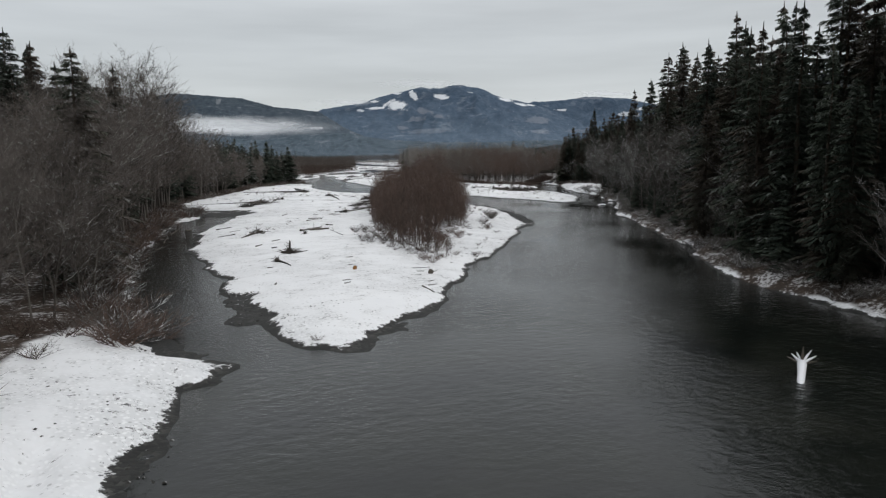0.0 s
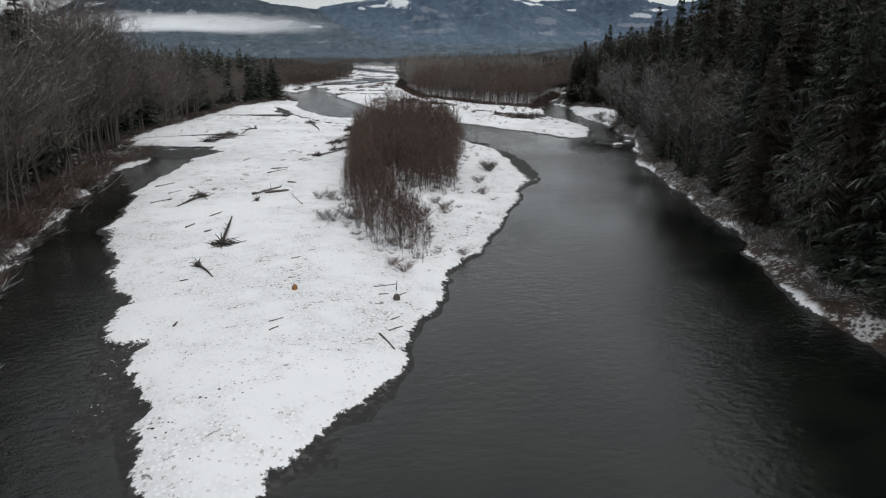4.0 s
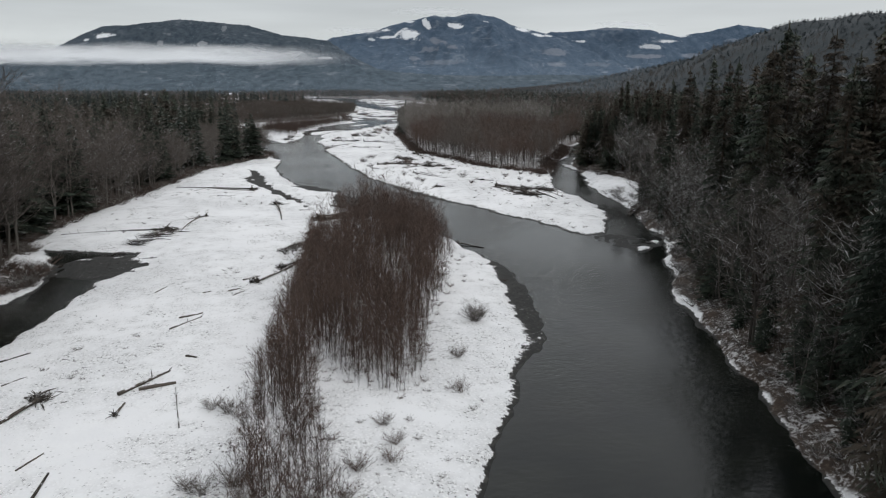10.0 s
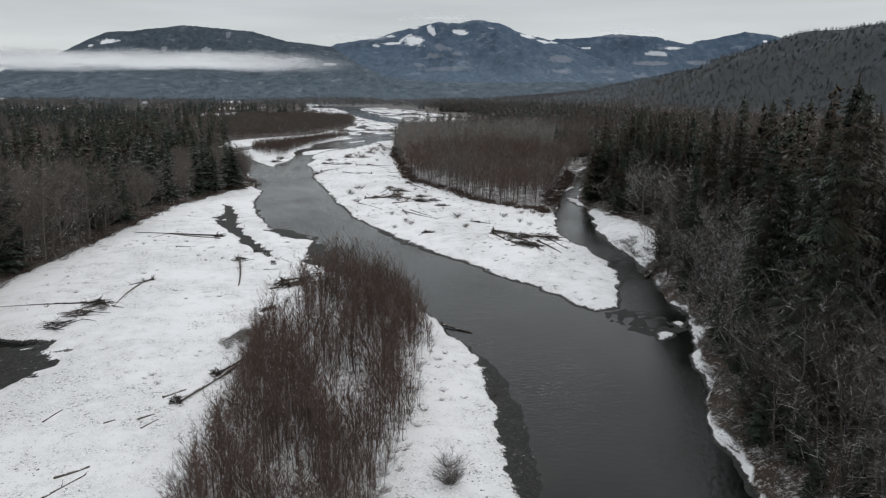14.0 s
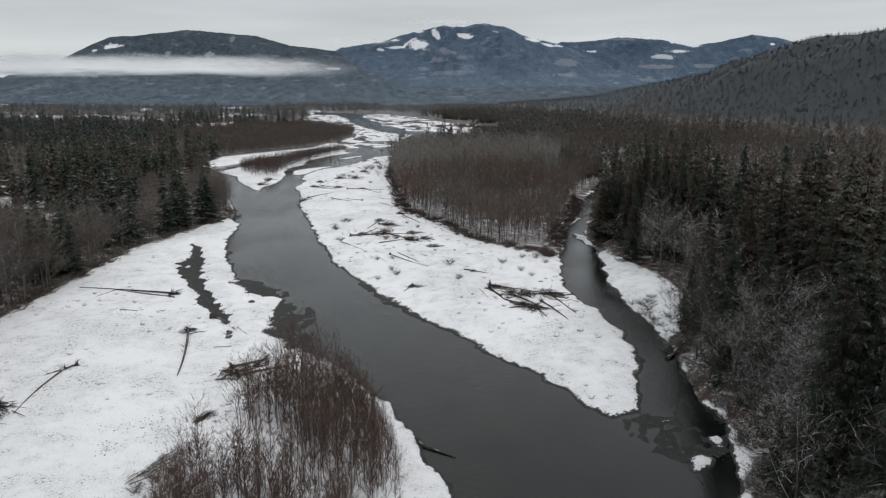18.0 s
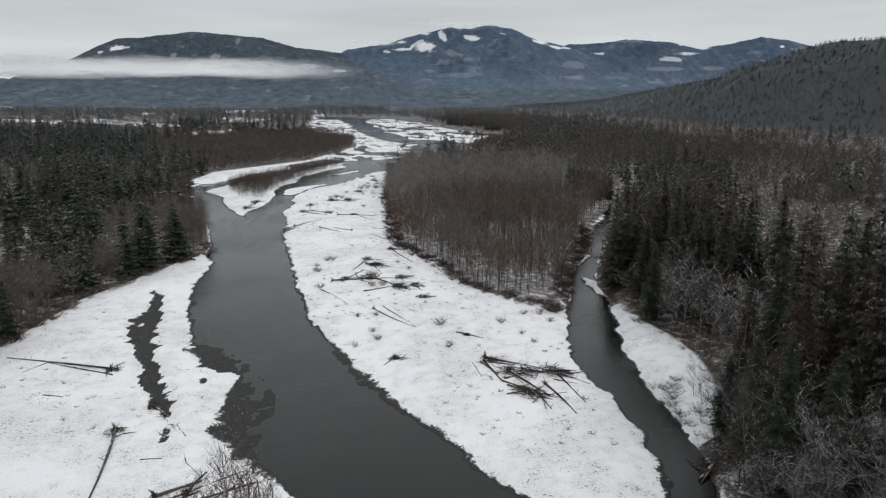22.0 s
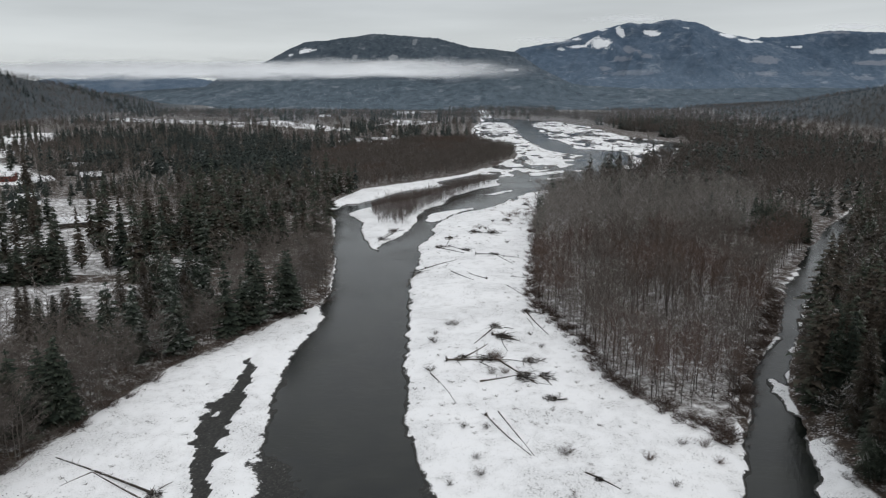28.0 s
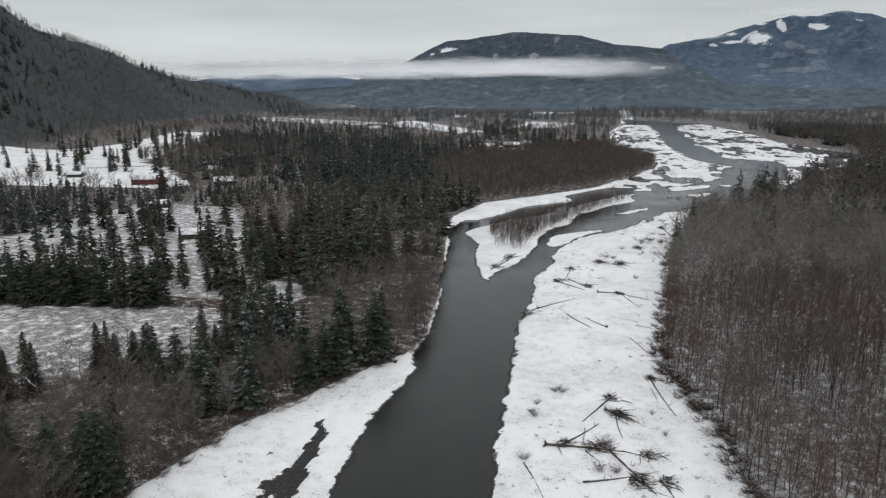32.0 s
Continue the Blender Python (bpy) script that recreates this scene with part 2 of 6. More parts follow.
DRIFTWOOD = plant_material("weathered_driftwood", (0.028, 0.024, 0.021), (0.105, 0.090, 0.076), 0.55, grain=2.0)


# ---- plan of the valley floor: shore lines on the plan, east and north ----
def plan(text, rounds=0):
    """An outline from its corners; rounds: how often the corners are cut."""
    p = np.array([[float(v) for v in q.split(",")] for q in text.split()])
    for _ in range(rounds):
        n = np.roll(p, -1, 0)
        p = np.stack([0.78 * p + 0.22 * n, 0.22 * p + 0.78 * n], 1).reshape(-1, 2)
    return p


GRAVEL_BAR = plan("-26.3,76.8 -21,82.9 -15.8,91.2 -9.8,104.2 -7.5,111.5 -2.5,117.5 1.4,124.3 5.5,131.7 10.1,141.5 15.4,151.6 20.5,162.5 25,174 27,186 "
                  "27,200 25,211 22,228 18,242 11,256 9,265 9,275 6.5,288 2,301 -5,310 -8,325 -10.5,345 -10,360 -8.8,385 -14,400 -45,385 -52,300 -58,250 -55,228 "
                  "-36,221 -38,200 -41,185 -43,165 -43.2,150 -42.8,140 -40,127 -36.5,112 -35.2,101 -32,87 -30,81.6 -28,78.8")
LEFT_BANK = plan("-12,395 -12,412 -18,456 -34,534 -40,562 -39,586 -31.6,587.5 -6.4,640 12.7,668 8,690 33,729 55,790 75,850 85,914 60,1000 40,1120 37,1359 58,1637 60,1950 "
                 "-6000,6000 -6000,-500 -40,-500 -40,0 -39,45 -37.8,57 -38,61.5 -37,65.9 -36.9,70.1 -35,71.2 -33.9,74 -34.1,76 -37.5,79 -39,84.5 -41,88 -43.5,97 -47.5,116 -49.5,140 "
                 "-50,160 -50,172 -49.5,190 -46,200 -46.5,211 -53,226 -56,250 -50,300 -40,380")
RIGHT_BANK = plan("19,-500 19,60 19,80 19.5,92 22,101 28.5,116 33.5,131 38,143 40,152 43,161 48.5,177 54.5,187.5 57,194 63,204 67,214 69,224 73,235 76.5,247 80,268 84.8,288 90.5,304 "
                  "97.5,326 99,335 106,351 116,370 135,406 171,461 205,520 260,600 6000,900 6000,-500")
LOG_ISLAND = plan("52.9,218 57,220 62,228 68,240 71,254 72,266 71,275 72.5,285 76,298 81.5,313 98,351 107,366 115,378 139,430 160,461 195,520 250,598 3000,820 6000,6000 60,6000 60,1900 "
                  "200,1700 240,1500 245,1200 290,1065 240,920 180,800 150,745 114,693 92,655 74,640 53,600 36,566 22,543 13.5,517 13.5,485 13.8,455 12.3,425 15,385 17.5,350 20,321 24.5,302 30,280 "
                  "38,259 44.5,242 49.5,230 50.5,222")
SPIT = plan("-3.8,469 -12.1,492 -20,525 -28.7,563 -21.8,584 -5,612 20,655 40,690 60,705 55,690 40,655 25,615 12,575 5,540 2,512 -3,479")
SHOALS = [plan(q, 2) for q in ("9.6,534 13,555 36,577 30,558 20,540", "37,607 64,646 62,656 40,622", "77,688 100,699 104,722 80,708", "41,710 119,751 118,768 60,742",
                               "55.5,203 57.5,202 60,205 58,207", "62.3,208 63.8,207.6 64.4,210 62.8,210.4", "67,211 69.5,210.5 70,213 67.5,213",
                               "96.5,326 99.5,328 101.5,346 98.5,345 97,336", "103,361 111,369 114,374 108,372", "137,424 146,436 153,448 146,447 139,433",
                               "30,729 70,742 105,772 138,850 146,905 116,950 108,1050 104,1239 113,1640 50,1640 35,1120 55,1000 80,914 70,850 50,790",
                               "133,748 150,790 188,880 200,935 152,978 144,1050 140,1239 150,1646 230,1700 260,1500 265,1200 262,1065 230,920 170,800 150,755")]
# gravel that is barely awash, with no snow on it
MARGINS = [plan(q, 1) for q in ("18,156 24,166 25.8,176 27.6,190 27,203 25,212 23,213 25,198 25,184 21,168", "9,256 13,264 13,276 10,288 5,300 -2,309 -3,303 4,292 7,280 8,266",
                                "-34.5,88 -32.5,86 -31.5,97 -33.5,104 -35.5,102 -35,95", "-46,205 -37,203 -34,214 -37,221 -46,219", "54,206 59,203 64,207 62,215 57,219 53,216", "-9,312 -6,312 -7,330 -9.5,345 -11,345 -10,328",
                                "-40.5,80 -36,77.5 -35.5,81 -39,86 -42,90", "-37.5,50 -36,54 -36.4,62 -38.5,66 -39.5,58", "-26,76 -20,82.3 -15,90.5 -16,91.5 -22,84 -27,78", "23.5,298 27,286 36,262 37,262 28.5,286 25,301")]
MEADOW = plan("-175,352 -100,342 -84,362 -62,384 -53,396 -53,418 -75,416 -126,406 -175,398")
YARDS = plan("-240,418 -100,424 -60,420 -58,444 -92,454 -108,480 -125,520 -170,590 -240,600")
LAND = [(GRAVEL_BAR, 1.1, 6.0), (LEFT_BANK, 2.0, 4.0), (RIGHT_BANK, 2.4, 3.0), (LOG_ISLAND, 1.1, 4.5), (SPIT, 0.9, 3.0), (plan("-45,206 -38,204 -35,213 -38,219 -45,218"), 0.24, 5.0)] + [(q, 0.55, 1.5) for q in SHOALS]
# hollows and bare gravel: east, north, half length, half width, turn in degrees, depth
HOLLOWS = [(-33.2, 95, 6, 1.5, 103, 1.0), (24.8, 184, 20, 1.6, 80, 0.75), (-40, 210, 8, 5.0, 20, 1.02), (-12.5, 300, 24, 1.9, 106, 3.0), (-16.8, 330, 21, 1.9, 97, 3.0),
           (8.0, 270, 14, 4.2, 100, 0.9), (1, 297, 10, 4.0, 120, 0.7), (-41.5, 58, 5, 1.4, 95, 0.9), (-40.6, 50.2, 2.2, 1.2, 80, 1.6), (-38, 81, 6, 2.6, 115, 1.1)]
FOREST_LEFT = plan("-47,-60 -47,78 -44.5,87 -45,94 -51,120 -52,140 -53,172 -53,200 -56,235 -55.5,257 -49,282 -41,322 -36,345 -28,362 -18,384 -12.5,397 -12.5,412 -18.5,456 -34.5,533 -41,562 "
                   "-44,592 -35,640 -8,672 5,694 30,731 55,800 74,860 82,914 57,1000 37,1120 34,1359 55,1637 60,2300 -6000,6000 -6000,-60")
FOREST_RIGHT = plan("19.8,-60 19.8,80 20.5,92 23.2,101 29.6,115.5 34.3,130.5 38.8,142.5 40.8,151.5 43.8,160.5 49.5,176 55.5,187 58,193.5 64,203.5 68,213.8 70,224 74.5,235 80,247 90,262 94,276 95,287 94,300 98.5,324 101,334 108,350 "
                    "118,369 137,405 173,460 207,520 260,600 6000,900 6000,-60")
FOREST_ISLAND = plan("66,333 62,345 61,360 55,382 52,398 51.5,412 55,440 59,480 62,515 70,560 78,600 100,655 130,700 165,770 245,900 295,1065 290,1200 260,1500 210,1750 60,2200 6000,6000 3000,830 "
                     "250,600 193,522 158,463 137,432 113,380 105,367 96.5,352 80,314")

# snowy fields and yards in the valley
FIELDS = [plan(q) for q in ("-450,720 -380,770 -460,1000 -560,1050 -560,800", "-520,640 -262,654 -270,690 -345,775 -430,830 -560,900", "-560,1010 -475,930 -450,1010 -560,1230 -640,1250", "-175,352 -100,342 -84,362 -62,384 -53,396 -53,418 -75,416 -126,406 -175,398",
                            "-780,1690 -420,1500 -400,1600 -760,1830", "-400,1560 -185,1290 -150,1340 -380,1700",
                            "-180,2050 -80,2050 -50,2600 -190,2600", "-140,1050 -58,1000 -50,1045 -130,1120", "-130,1480 -60,1480 -20,1650 -130,1700")]


def inside_distance(px, py, poly):
    """Signed distance to an outline, positive inside."""
    best = np.full(px.shape, 1e9)
    odd = np.zeros(px.shape, bool)
    for (ax, ay), (bx, by) in zip(poly, np.roll(poly, -1, 0)):
        dx, dy = bx - ax, by - ay
        s = np.clip(((px - ax) * dx + (py - ay) * dy) / (dx * dx + dy * dy), 0, 1)
        best = np.minimum(best, (px - ax - s * dx) ** 2 + (py - ay - s * dy) ** 2)
        if ay != by:
            odd ^= ((ay > py) != (by > py)) & (px < dx * (py - ay) / dy + ax)
    return np.where(odd, 1, -1) * np.sqrt(best)


def value_noise(x, y, size, seed):
    """Smooth noise from -1 to 1 on a lattice of that size."""
    table = np.random.default_rng(seed).uniform(-1, 1, (256, 256))
    x, y = x / size, y / size
    ix, iy = np.floor(x).astype(int), np.floor(y).astype(int)
    u, v = x - ix, y - iy
    u, v = u * u * (3 - 2 * u), v * v * (3 - 2 * v)
    at = lambda i, j: table[i & 255, j & 255]
    return (at(ix, iy) * (1 - u) + at(ix + 1, iy) * u) * (1 - v) + (at(ix, iy + 1) * (1 - u) + at(ix + 1, iy + 1) * u) * v


def hills(x, y):
    """The wooded valley sides east and west of the river."""
    sm = lambda a, lo, hi: np.clip((a - lo) / (hi - lo), 0, 1) ** 2 * (3 - 2 * np.clip((a - lo) / (hi - lo), 0, 1))
    east = np.interp(y, [-500, 600, 1033, 1228, 1407, 1746, 2077, 2600, 3300], [138, 140, 136, 120, 82, 50, 27, 8, 0]) * sm(x, 560, 850)
    foot = np.interp(y, [0, 700, 1250, 1800, 2400], [380, 440, 720, 790, 850])
    west = np.interp(y, [-500, 1000, 1304, 1454, 1586, 1824, 2147, 2600, 3300], [330, 290, 200, 160, 117, 80, 54, 20, 0]) * sm(-x - foot, 0, 1000 - foot)
    lump = 1 + 0.10 * value_noise(x, y, 170, 5) + 0.06 * value_noise(x, y, 60, 6)
    return (east + west) * lump


def ground_height(x, y, fine=True):
    x, y = np.asarray(x, float), np.asarray(y, float)
    wx = x + 0.8 * value_noise(x, y, 4.0, 1) + 0.5 * value_noise(x, y, 1.7, 2)
    wy = y + 0.8 * value_noise(x, y, 4.0, 3) + 0.5 * value_noise(x, y, 1.7, 4)
    far = np.clip((y - 420) / 200, 0, 1)
    wx, wy = wx + far * 7 * value_noise(x, y, 28, 12), wy + far * 9 * value_noise(x, y, 28, 13)
    z = np.full(x.shape, -1.5)
    for poly, high, wide in LAND:
        d = inside_distance(wx, wy, poly)
        z = np.maximum(z, np.where(d > 0, 0.06 + 0.16 * np.minimum(1, d / 0.5) + (high - 0.2) * (1 - np.exp(-np.maximum(d, 0) / wide)), np.maximum(-1.5, 0.06 + 0.22 * d)))
    braid = np.clip((y - 560) / 80, 0, 1) * np.maximum(0, value_noise(x, y * 0.3, 14, 15) + 0.9 * value_noise(x, y * 0.4, 5, 16) + 0.05)
    z = np.where((z > 0) & (z < 0.85), np.maximum(z - 1.1 * braid, -0.15), z)
    for hx, hy, a, b, turn, deep in HOLLOWS:
        c, s = math.cos(radians(turn)), math.sin(radians(turn))
        u, v = ((wx - hx) * c + (wy - hy) * s) / a, (-(wx - hx) * s + (wy - hy) * c) / b
        low = z - deep * np.exp(-((u * u + v * v) * (1 + 0.55 * value_noise(x, y, 3.5, 18) + 0.4 * value_noise(x, y, 1.6, 19))) ** 1.5)
        z = np.where(z > 0.06, np.maximum(low, 0.05), z)
    for poly in MARGINS:
        d = inside_distance(wx, wy, poly)
        z = np.maximum(z, np.where(d > 0, 0.015, 0.015 + 0.2 * d) + 0.07 * value_noise(x, y, 2.6, 14) + 0.06 * value_noise(x, y, 1.0, 17))
    z = z + np.where(z > 0.2, 0.10 * value_noise(x, y, 6.0, 7) + 0.05 * value_noise(x, y, 2.0, 8) + 0.15 * value_noise(x, y, 22.0, 9), 0)
    return z + hills(x, y)


def grid_mesh(name, xs, ys, z, mat):
    """A sheet over the lines xs and ys with the heights z[i, j]."""
    me = bpy.data.meshes.new(name)
    gx, gy = np.meshgrid(xs, ys, indexing="ij")
    co = np.stack([gx, gy, z], -1).reshape(-1, 3).astype(np.float32)
    n, m = len(xs), len(ys)
    i = (np.arange(n - 1)[:, None] * m + np.arange(m - 1)[None]).ravel()
    quads = np.stack([i, i + m, i + m + 1, i + 1], -1).astype(np.int32)
    fill(me, co, quads)
    me.materials.append(mat)
    me.shade_smooth()
    return me


def fill(me, co, faces):
    """Vertices and equal-sided faces into a mesh."""
    k = faces.shape[1]
    me.vertices.add(len(co))
    me.vertices.foreach_set("co", np.ascontiguousarray(co, np.float32).ravel())
    me.loops.add(faces.size)
    me.loops.foreach_set("vertex_index", np.ascontiguousarray(faces, np.int32).ravel())
    me.polygons.add(len(faces))
    me.polygons.foreach_set("loop_start", np.arange(0, faces.size, k, dtype=np.int32))
    me.update(calc_edges=True)


def lines(*stretches):
    out = [np.arange(a, b, s) for a, b, s in stretches]
    return np.concatenate(out)


gxs = lines((-6000, -1000, 250), (-1000, -300, 14), (-300, -70, 5), (-70, -54, 1.2), (-54, 110, 0.8), (110, 122, 2), (122, 300, 4), (300, 480, 12), (480, 1000, 10), (1000, 6001, 250))
gys = lines((-500, 0, 50), (0, 50, 4), (50, 400, 0.85), (400, 600, 1.6), (600, 1000, 5), (1000, 2100, 12), (2100, 6001, 200))
gx2, gy2 = np.meshgrid(gxs, gys, indexing="ij")
gz = ground_height(gx2, gy2)
ground_mesh = grid_mesh("ground", gxs, gys, gz, GROUND)
cover = np.maximum.reduce([inside_distance(gx2, gy2, f) for f in (FOREST_LEFT, FOREST_RIGHT, FOREST_ISLAND)])
cover = np.maximum(cover, np.where((gx2 > 310) & (gy2 > 530), 50, -50))
cover = np.minimum(cover, np.minimum.reduce([-inside_distance(gx2, gy2, f) for f in FIELDS]))
cover = np.maximum(cover, np.where(gy2 < 246, 1.8 * inside_distance(gx2, gy2, RIGHT_BANK) - 0.25 + np.interp(gy2, [60, 110, 145], [1.5, 1.2, 0.0]) + 2.0 * value_noise(gx2, gy2, 8, 20) + 1.2 * value_noise(gx2, gy2, 3, 21), -50))
cover = np.maximum(cover, np.where((gx2 > 84) & (gy2 > 316), 2.2 * np.maximum(inside_distance(gx2, gy2, LOG_ISLAND), inside_distance(gx2, gy2, RIGHT_BANK)) + 0.6, -50))
cover = np.maximum(cover, np.where((gy2 > 86) & (gy2 < 205) & (gx2 < -38), inside_distance(gx2, gy2, LEFT_BANK) - 0.6, -50))
litter = np.clip(cover / 3.0 + 0.42, 0, 1)
litter = np.where((gx2 < 190) & (gy2 < 600) & (inside_distance(gx2, gy2, FOREST_ISLAND) > 0), np.minimum(litter, 0.575), litter)
litter = np.where(inside_distance(gx2, gy2, YARDS) > 0, np.minimum(litter, 0.52), litter)
litter = np.maximum(litter, 0.54 * (inside_distance(gx2, gy2, MEADOW) > 0))
ground_mesh.attributes.new("litter", "FLOAT", "POINT").data.foreach_set("value", litter.astype(np.float32).ravel())
tagged(new("ground", ground_mesh), "snow-covered gravel bars and wooded valley floor", "ground", kind="structure")
wxs, wys = lines((-400, 601, 50)), lines((-500, 2301, 50))
water = new("water", grid_mesh("water", wxs, wys, np.zeros((len(wxs), len(wys))), WATER))
tagged(water, "dark grey-green river with small ripples", "river", kind="structure")


# ---- distance: mountains and a low fog bank ----
def mountain_material(name, dark, light, snow_from, snow_part, clearings=(), scars=()):
    """Far woods, aerial haze painted into dark and light, with patches of open snow and bare scars: east, up, half
    width, half height, strength.
    """
    m, nt, b = material(name, 0.9, 0.1)
    p = position(nt)
    mp = node(nt, "ShaderNodeMapping", Scale=(1, 0.6, 1.0))
    nt.links.new(p, mp.inputs[0])
    woods = noise_tex(nt, 0.03, 10, 0.85, mp.outputs[0])
    cuts = noise_tex(nt, 0.0045, 5, 0.6, mp.outputs[0])
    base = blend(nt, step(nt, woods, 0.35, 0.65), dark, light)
    clear = sums(nt, "ADD", cuts, sums(nt, "MULTIPLY", sums(nt, "SUBTRACT", woods, 0.5), 0.3))
    base = blend(nt, sums(nt, "MULTIPLY", step(nt, clear, 0.58, 0.70), 0.22), base, (0.30, 0.32, 0.35))
    flat = node(nt, "ShaderNodeMapping", Scale=(1, 0.6, 2.6), Rotation=(0, 0.25, 0))
    nt.links.new(p, flat.inputs[0])
    base = blend(nt, sums(nt, "MULTIPLY", step(nt, noise_tex(nt, 0.010, 9, 0.72, flat.outputs[0]), 0.56, 0.66), 0.26), base, (0.40, 0.42, 0.45))
    high = sums(nt, "ADD", height_of(nt), sums(nt, "MULTIPLY", sums(nt, "SUBTRACT", cuts, 0.5), 500.0))
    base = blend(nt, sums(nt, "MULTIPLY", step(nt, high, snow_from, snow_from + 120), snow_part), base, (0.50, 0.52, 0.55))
    ragged = sums(nt, "MULTIPLY", sums(nt, "SUBTRACT", noise_tex(nt, 0.024, 10, 0.82, p), 0.5), 4.2)
    for x, z, rx, rz, strength, tone in [(*c, (0.74, 0.76, 0.78)) for c in clearings] + [(*c, (0.24, 0.25, 0.28)) for c in scars]:
        q = node(nt, "ShaderNodeMapping", Scale=(1 / rx, 0, 1 / rz), Location=(-x / rx, 0, -z / rz))
        nt.links.new(p, q.inputs[0])
        v = nt.nodes.new("ShaderNodeVectorMath")
        v.operation = "LENGTH"
        nt.links.new(q.outputs[0], v.inputs[0])
        d = sums(nt, "ADD", v.outputs["Value"], ragged)
        base = blend(nt, sums(nt, "MULTIPLY", step(nt, d, 0.8, 1.0, 1.0, 0.0), strength), base, tone)
    nt.links.new(base, b.inputs["Base Color"])
    return m


def mountain(name, ridge, near, depth, mat, label, seed, rough=0.10, folds=110.0):
    """A range whose crest runs through the points of ridge (east, north, up), with flanks towards the valley and behind."""
    ridge = np.array(ridge, float)
    xs = np.linspace(ridge[0, 0], ridge[-1, 0], 220)
    crest_y = np.interp(xs, ridge[:, 0], ridge[:, 1])
    crest_z = np.interp(xs, ridge[:, 0], ridge[:, 2])
    k = np.linspace(-1, 0.45, 70)
    X = np.repeat(xs[:, None], len(k), 1)
    Y = crest_y[:, None] + np.where(k < 0, k * near, k * depth)[None]
    fall = np.where(k < 0, np.abs(1 + k) ** 1.25, 1 - (np.maximum(k, 0) / 0.45) ** 1.5)[None]
    Z = crest_z[:, None] * fall
    wob = value_noise(X, Y * 0.35, folds * 3, seed) + 0.5 * value_noise(X, Y * 0.4, folds, seed + 1) + 0.25 * value_noise(X, Y * 0.5, folds / 3, seed + 2)
    Z = Z + wob * rough * crest_z[:, None] * np.clip(1 - np.abs(fall - 0.5) * 1.7, 0.06, 1)
    spur = (1 - 2 * np.abs(value_noise(X + 0.4 * Y, Y * 0.3, folds * 1.7, seed + 4))) + 0.5 * (1 - 2 * np.abs(value_noise(X - 0.3 * Y, Y * 0.4, folds * 0.7, seed + 5)))
    Z = Z + spur * rough * 0.55 * crest_z[:, None] * np.clip(1 - np.abs(fall - 0.5) * 1.9, 0.02, 1)
    Z = Z + 2.5 * value_noise(X, Y, 9, seed + 3) * (fall > 0.02)
    me = bpy.data.meshes.new(name)
    n, mm = X.shape
    i = (np.arange(n - 1)[:, None] * mm + np.arange(mm - 1)[None]).ravel()
    fill(me, np.stack([X, Y, Z], -1).reshape(-1, 3), np.stack([i, i + mm, i + mm + 1, i + 1], -1))
    me.materials.append(mat)
    me.shade_smooth()
    return tagged(new(name, me), label, "mountain", kind="structure")


# ridge woods with the bluish cast of the air mixed into both tones
RIDGE_MAT = mountain_material("haze_blue_ridge_woods", (0.026, 0.040, 0.056), (0.072, 0.090, 0.106), 900, 0.2, [
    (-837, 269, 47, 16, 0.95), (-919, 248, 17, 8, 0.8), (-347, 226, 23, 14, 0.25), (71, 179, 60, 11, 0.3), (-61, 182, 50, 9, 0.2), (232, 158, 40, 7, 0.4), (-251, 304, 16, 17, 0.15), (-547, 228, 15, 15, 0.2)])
# the blue here is distance haze put into the wood tones
PEAK_MAT = mountain_material("haze_blue_mountain_woods", (0.040, 0.068, 0.106), (0.092, 0.126, 0.172), 455, 0.45, [
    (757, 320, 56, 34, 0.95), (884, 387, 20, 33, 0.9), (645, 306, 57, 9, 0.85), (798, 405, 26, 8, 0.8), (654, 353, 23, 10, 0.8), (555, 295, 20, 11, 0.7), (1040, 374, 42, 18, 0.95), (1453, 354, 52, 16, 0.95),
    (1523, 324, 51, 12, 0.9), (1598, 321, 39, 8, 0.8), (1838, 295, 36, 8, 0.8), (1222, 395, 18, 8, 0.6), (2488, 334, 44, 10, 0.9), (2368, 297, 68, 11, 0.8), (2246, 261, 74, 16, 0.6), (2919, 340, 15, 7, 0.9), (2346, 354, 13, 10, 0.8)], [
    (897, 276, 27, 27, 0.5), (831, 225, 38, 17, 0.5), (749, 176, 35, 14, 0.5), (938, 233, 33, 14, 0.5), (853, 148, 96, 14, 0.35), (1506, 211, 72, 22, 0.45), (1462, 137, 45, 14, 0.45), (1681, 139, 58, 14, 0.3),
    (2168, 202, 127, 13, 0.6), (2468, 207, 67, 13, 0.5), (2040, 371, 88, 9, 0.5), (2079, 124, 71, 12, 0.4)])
# foothill woods, lightened and blued to carry haze in the base colour
LOW_MAT = mountain_material("haze_blue_foothill_woods", (0.020, 0.036, 0.050), (0.084, 0.108, 0.128), 900, 0.2)
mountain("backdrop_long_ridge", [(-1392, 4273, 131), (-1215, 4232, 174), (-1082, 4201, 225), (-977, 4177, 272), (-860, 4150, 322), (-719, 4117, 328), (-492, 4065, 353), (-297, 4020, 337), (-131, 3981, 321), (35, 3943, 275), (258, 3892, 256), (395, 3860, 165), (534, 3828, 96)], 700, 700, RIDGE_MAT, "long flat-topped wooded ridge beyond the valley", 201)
mountain("backdrop_peak", [(100, 4698, 177), (340, 4642, 311), (575, 4588, 345), (742, 4550, 398), (941, 4504, 444), (1074, 4473, 431), (1173, 4450, 454), (1305, 4420, 432), (1439, 4389, 373), (1639, 4343, 325), (1841, 4296, 259), (2081, 4240, 111)], 1100, 300, PEAK_MAT, "wooded mountain with snowy clearings, tinted blue as haze", 211, rough=0.16)
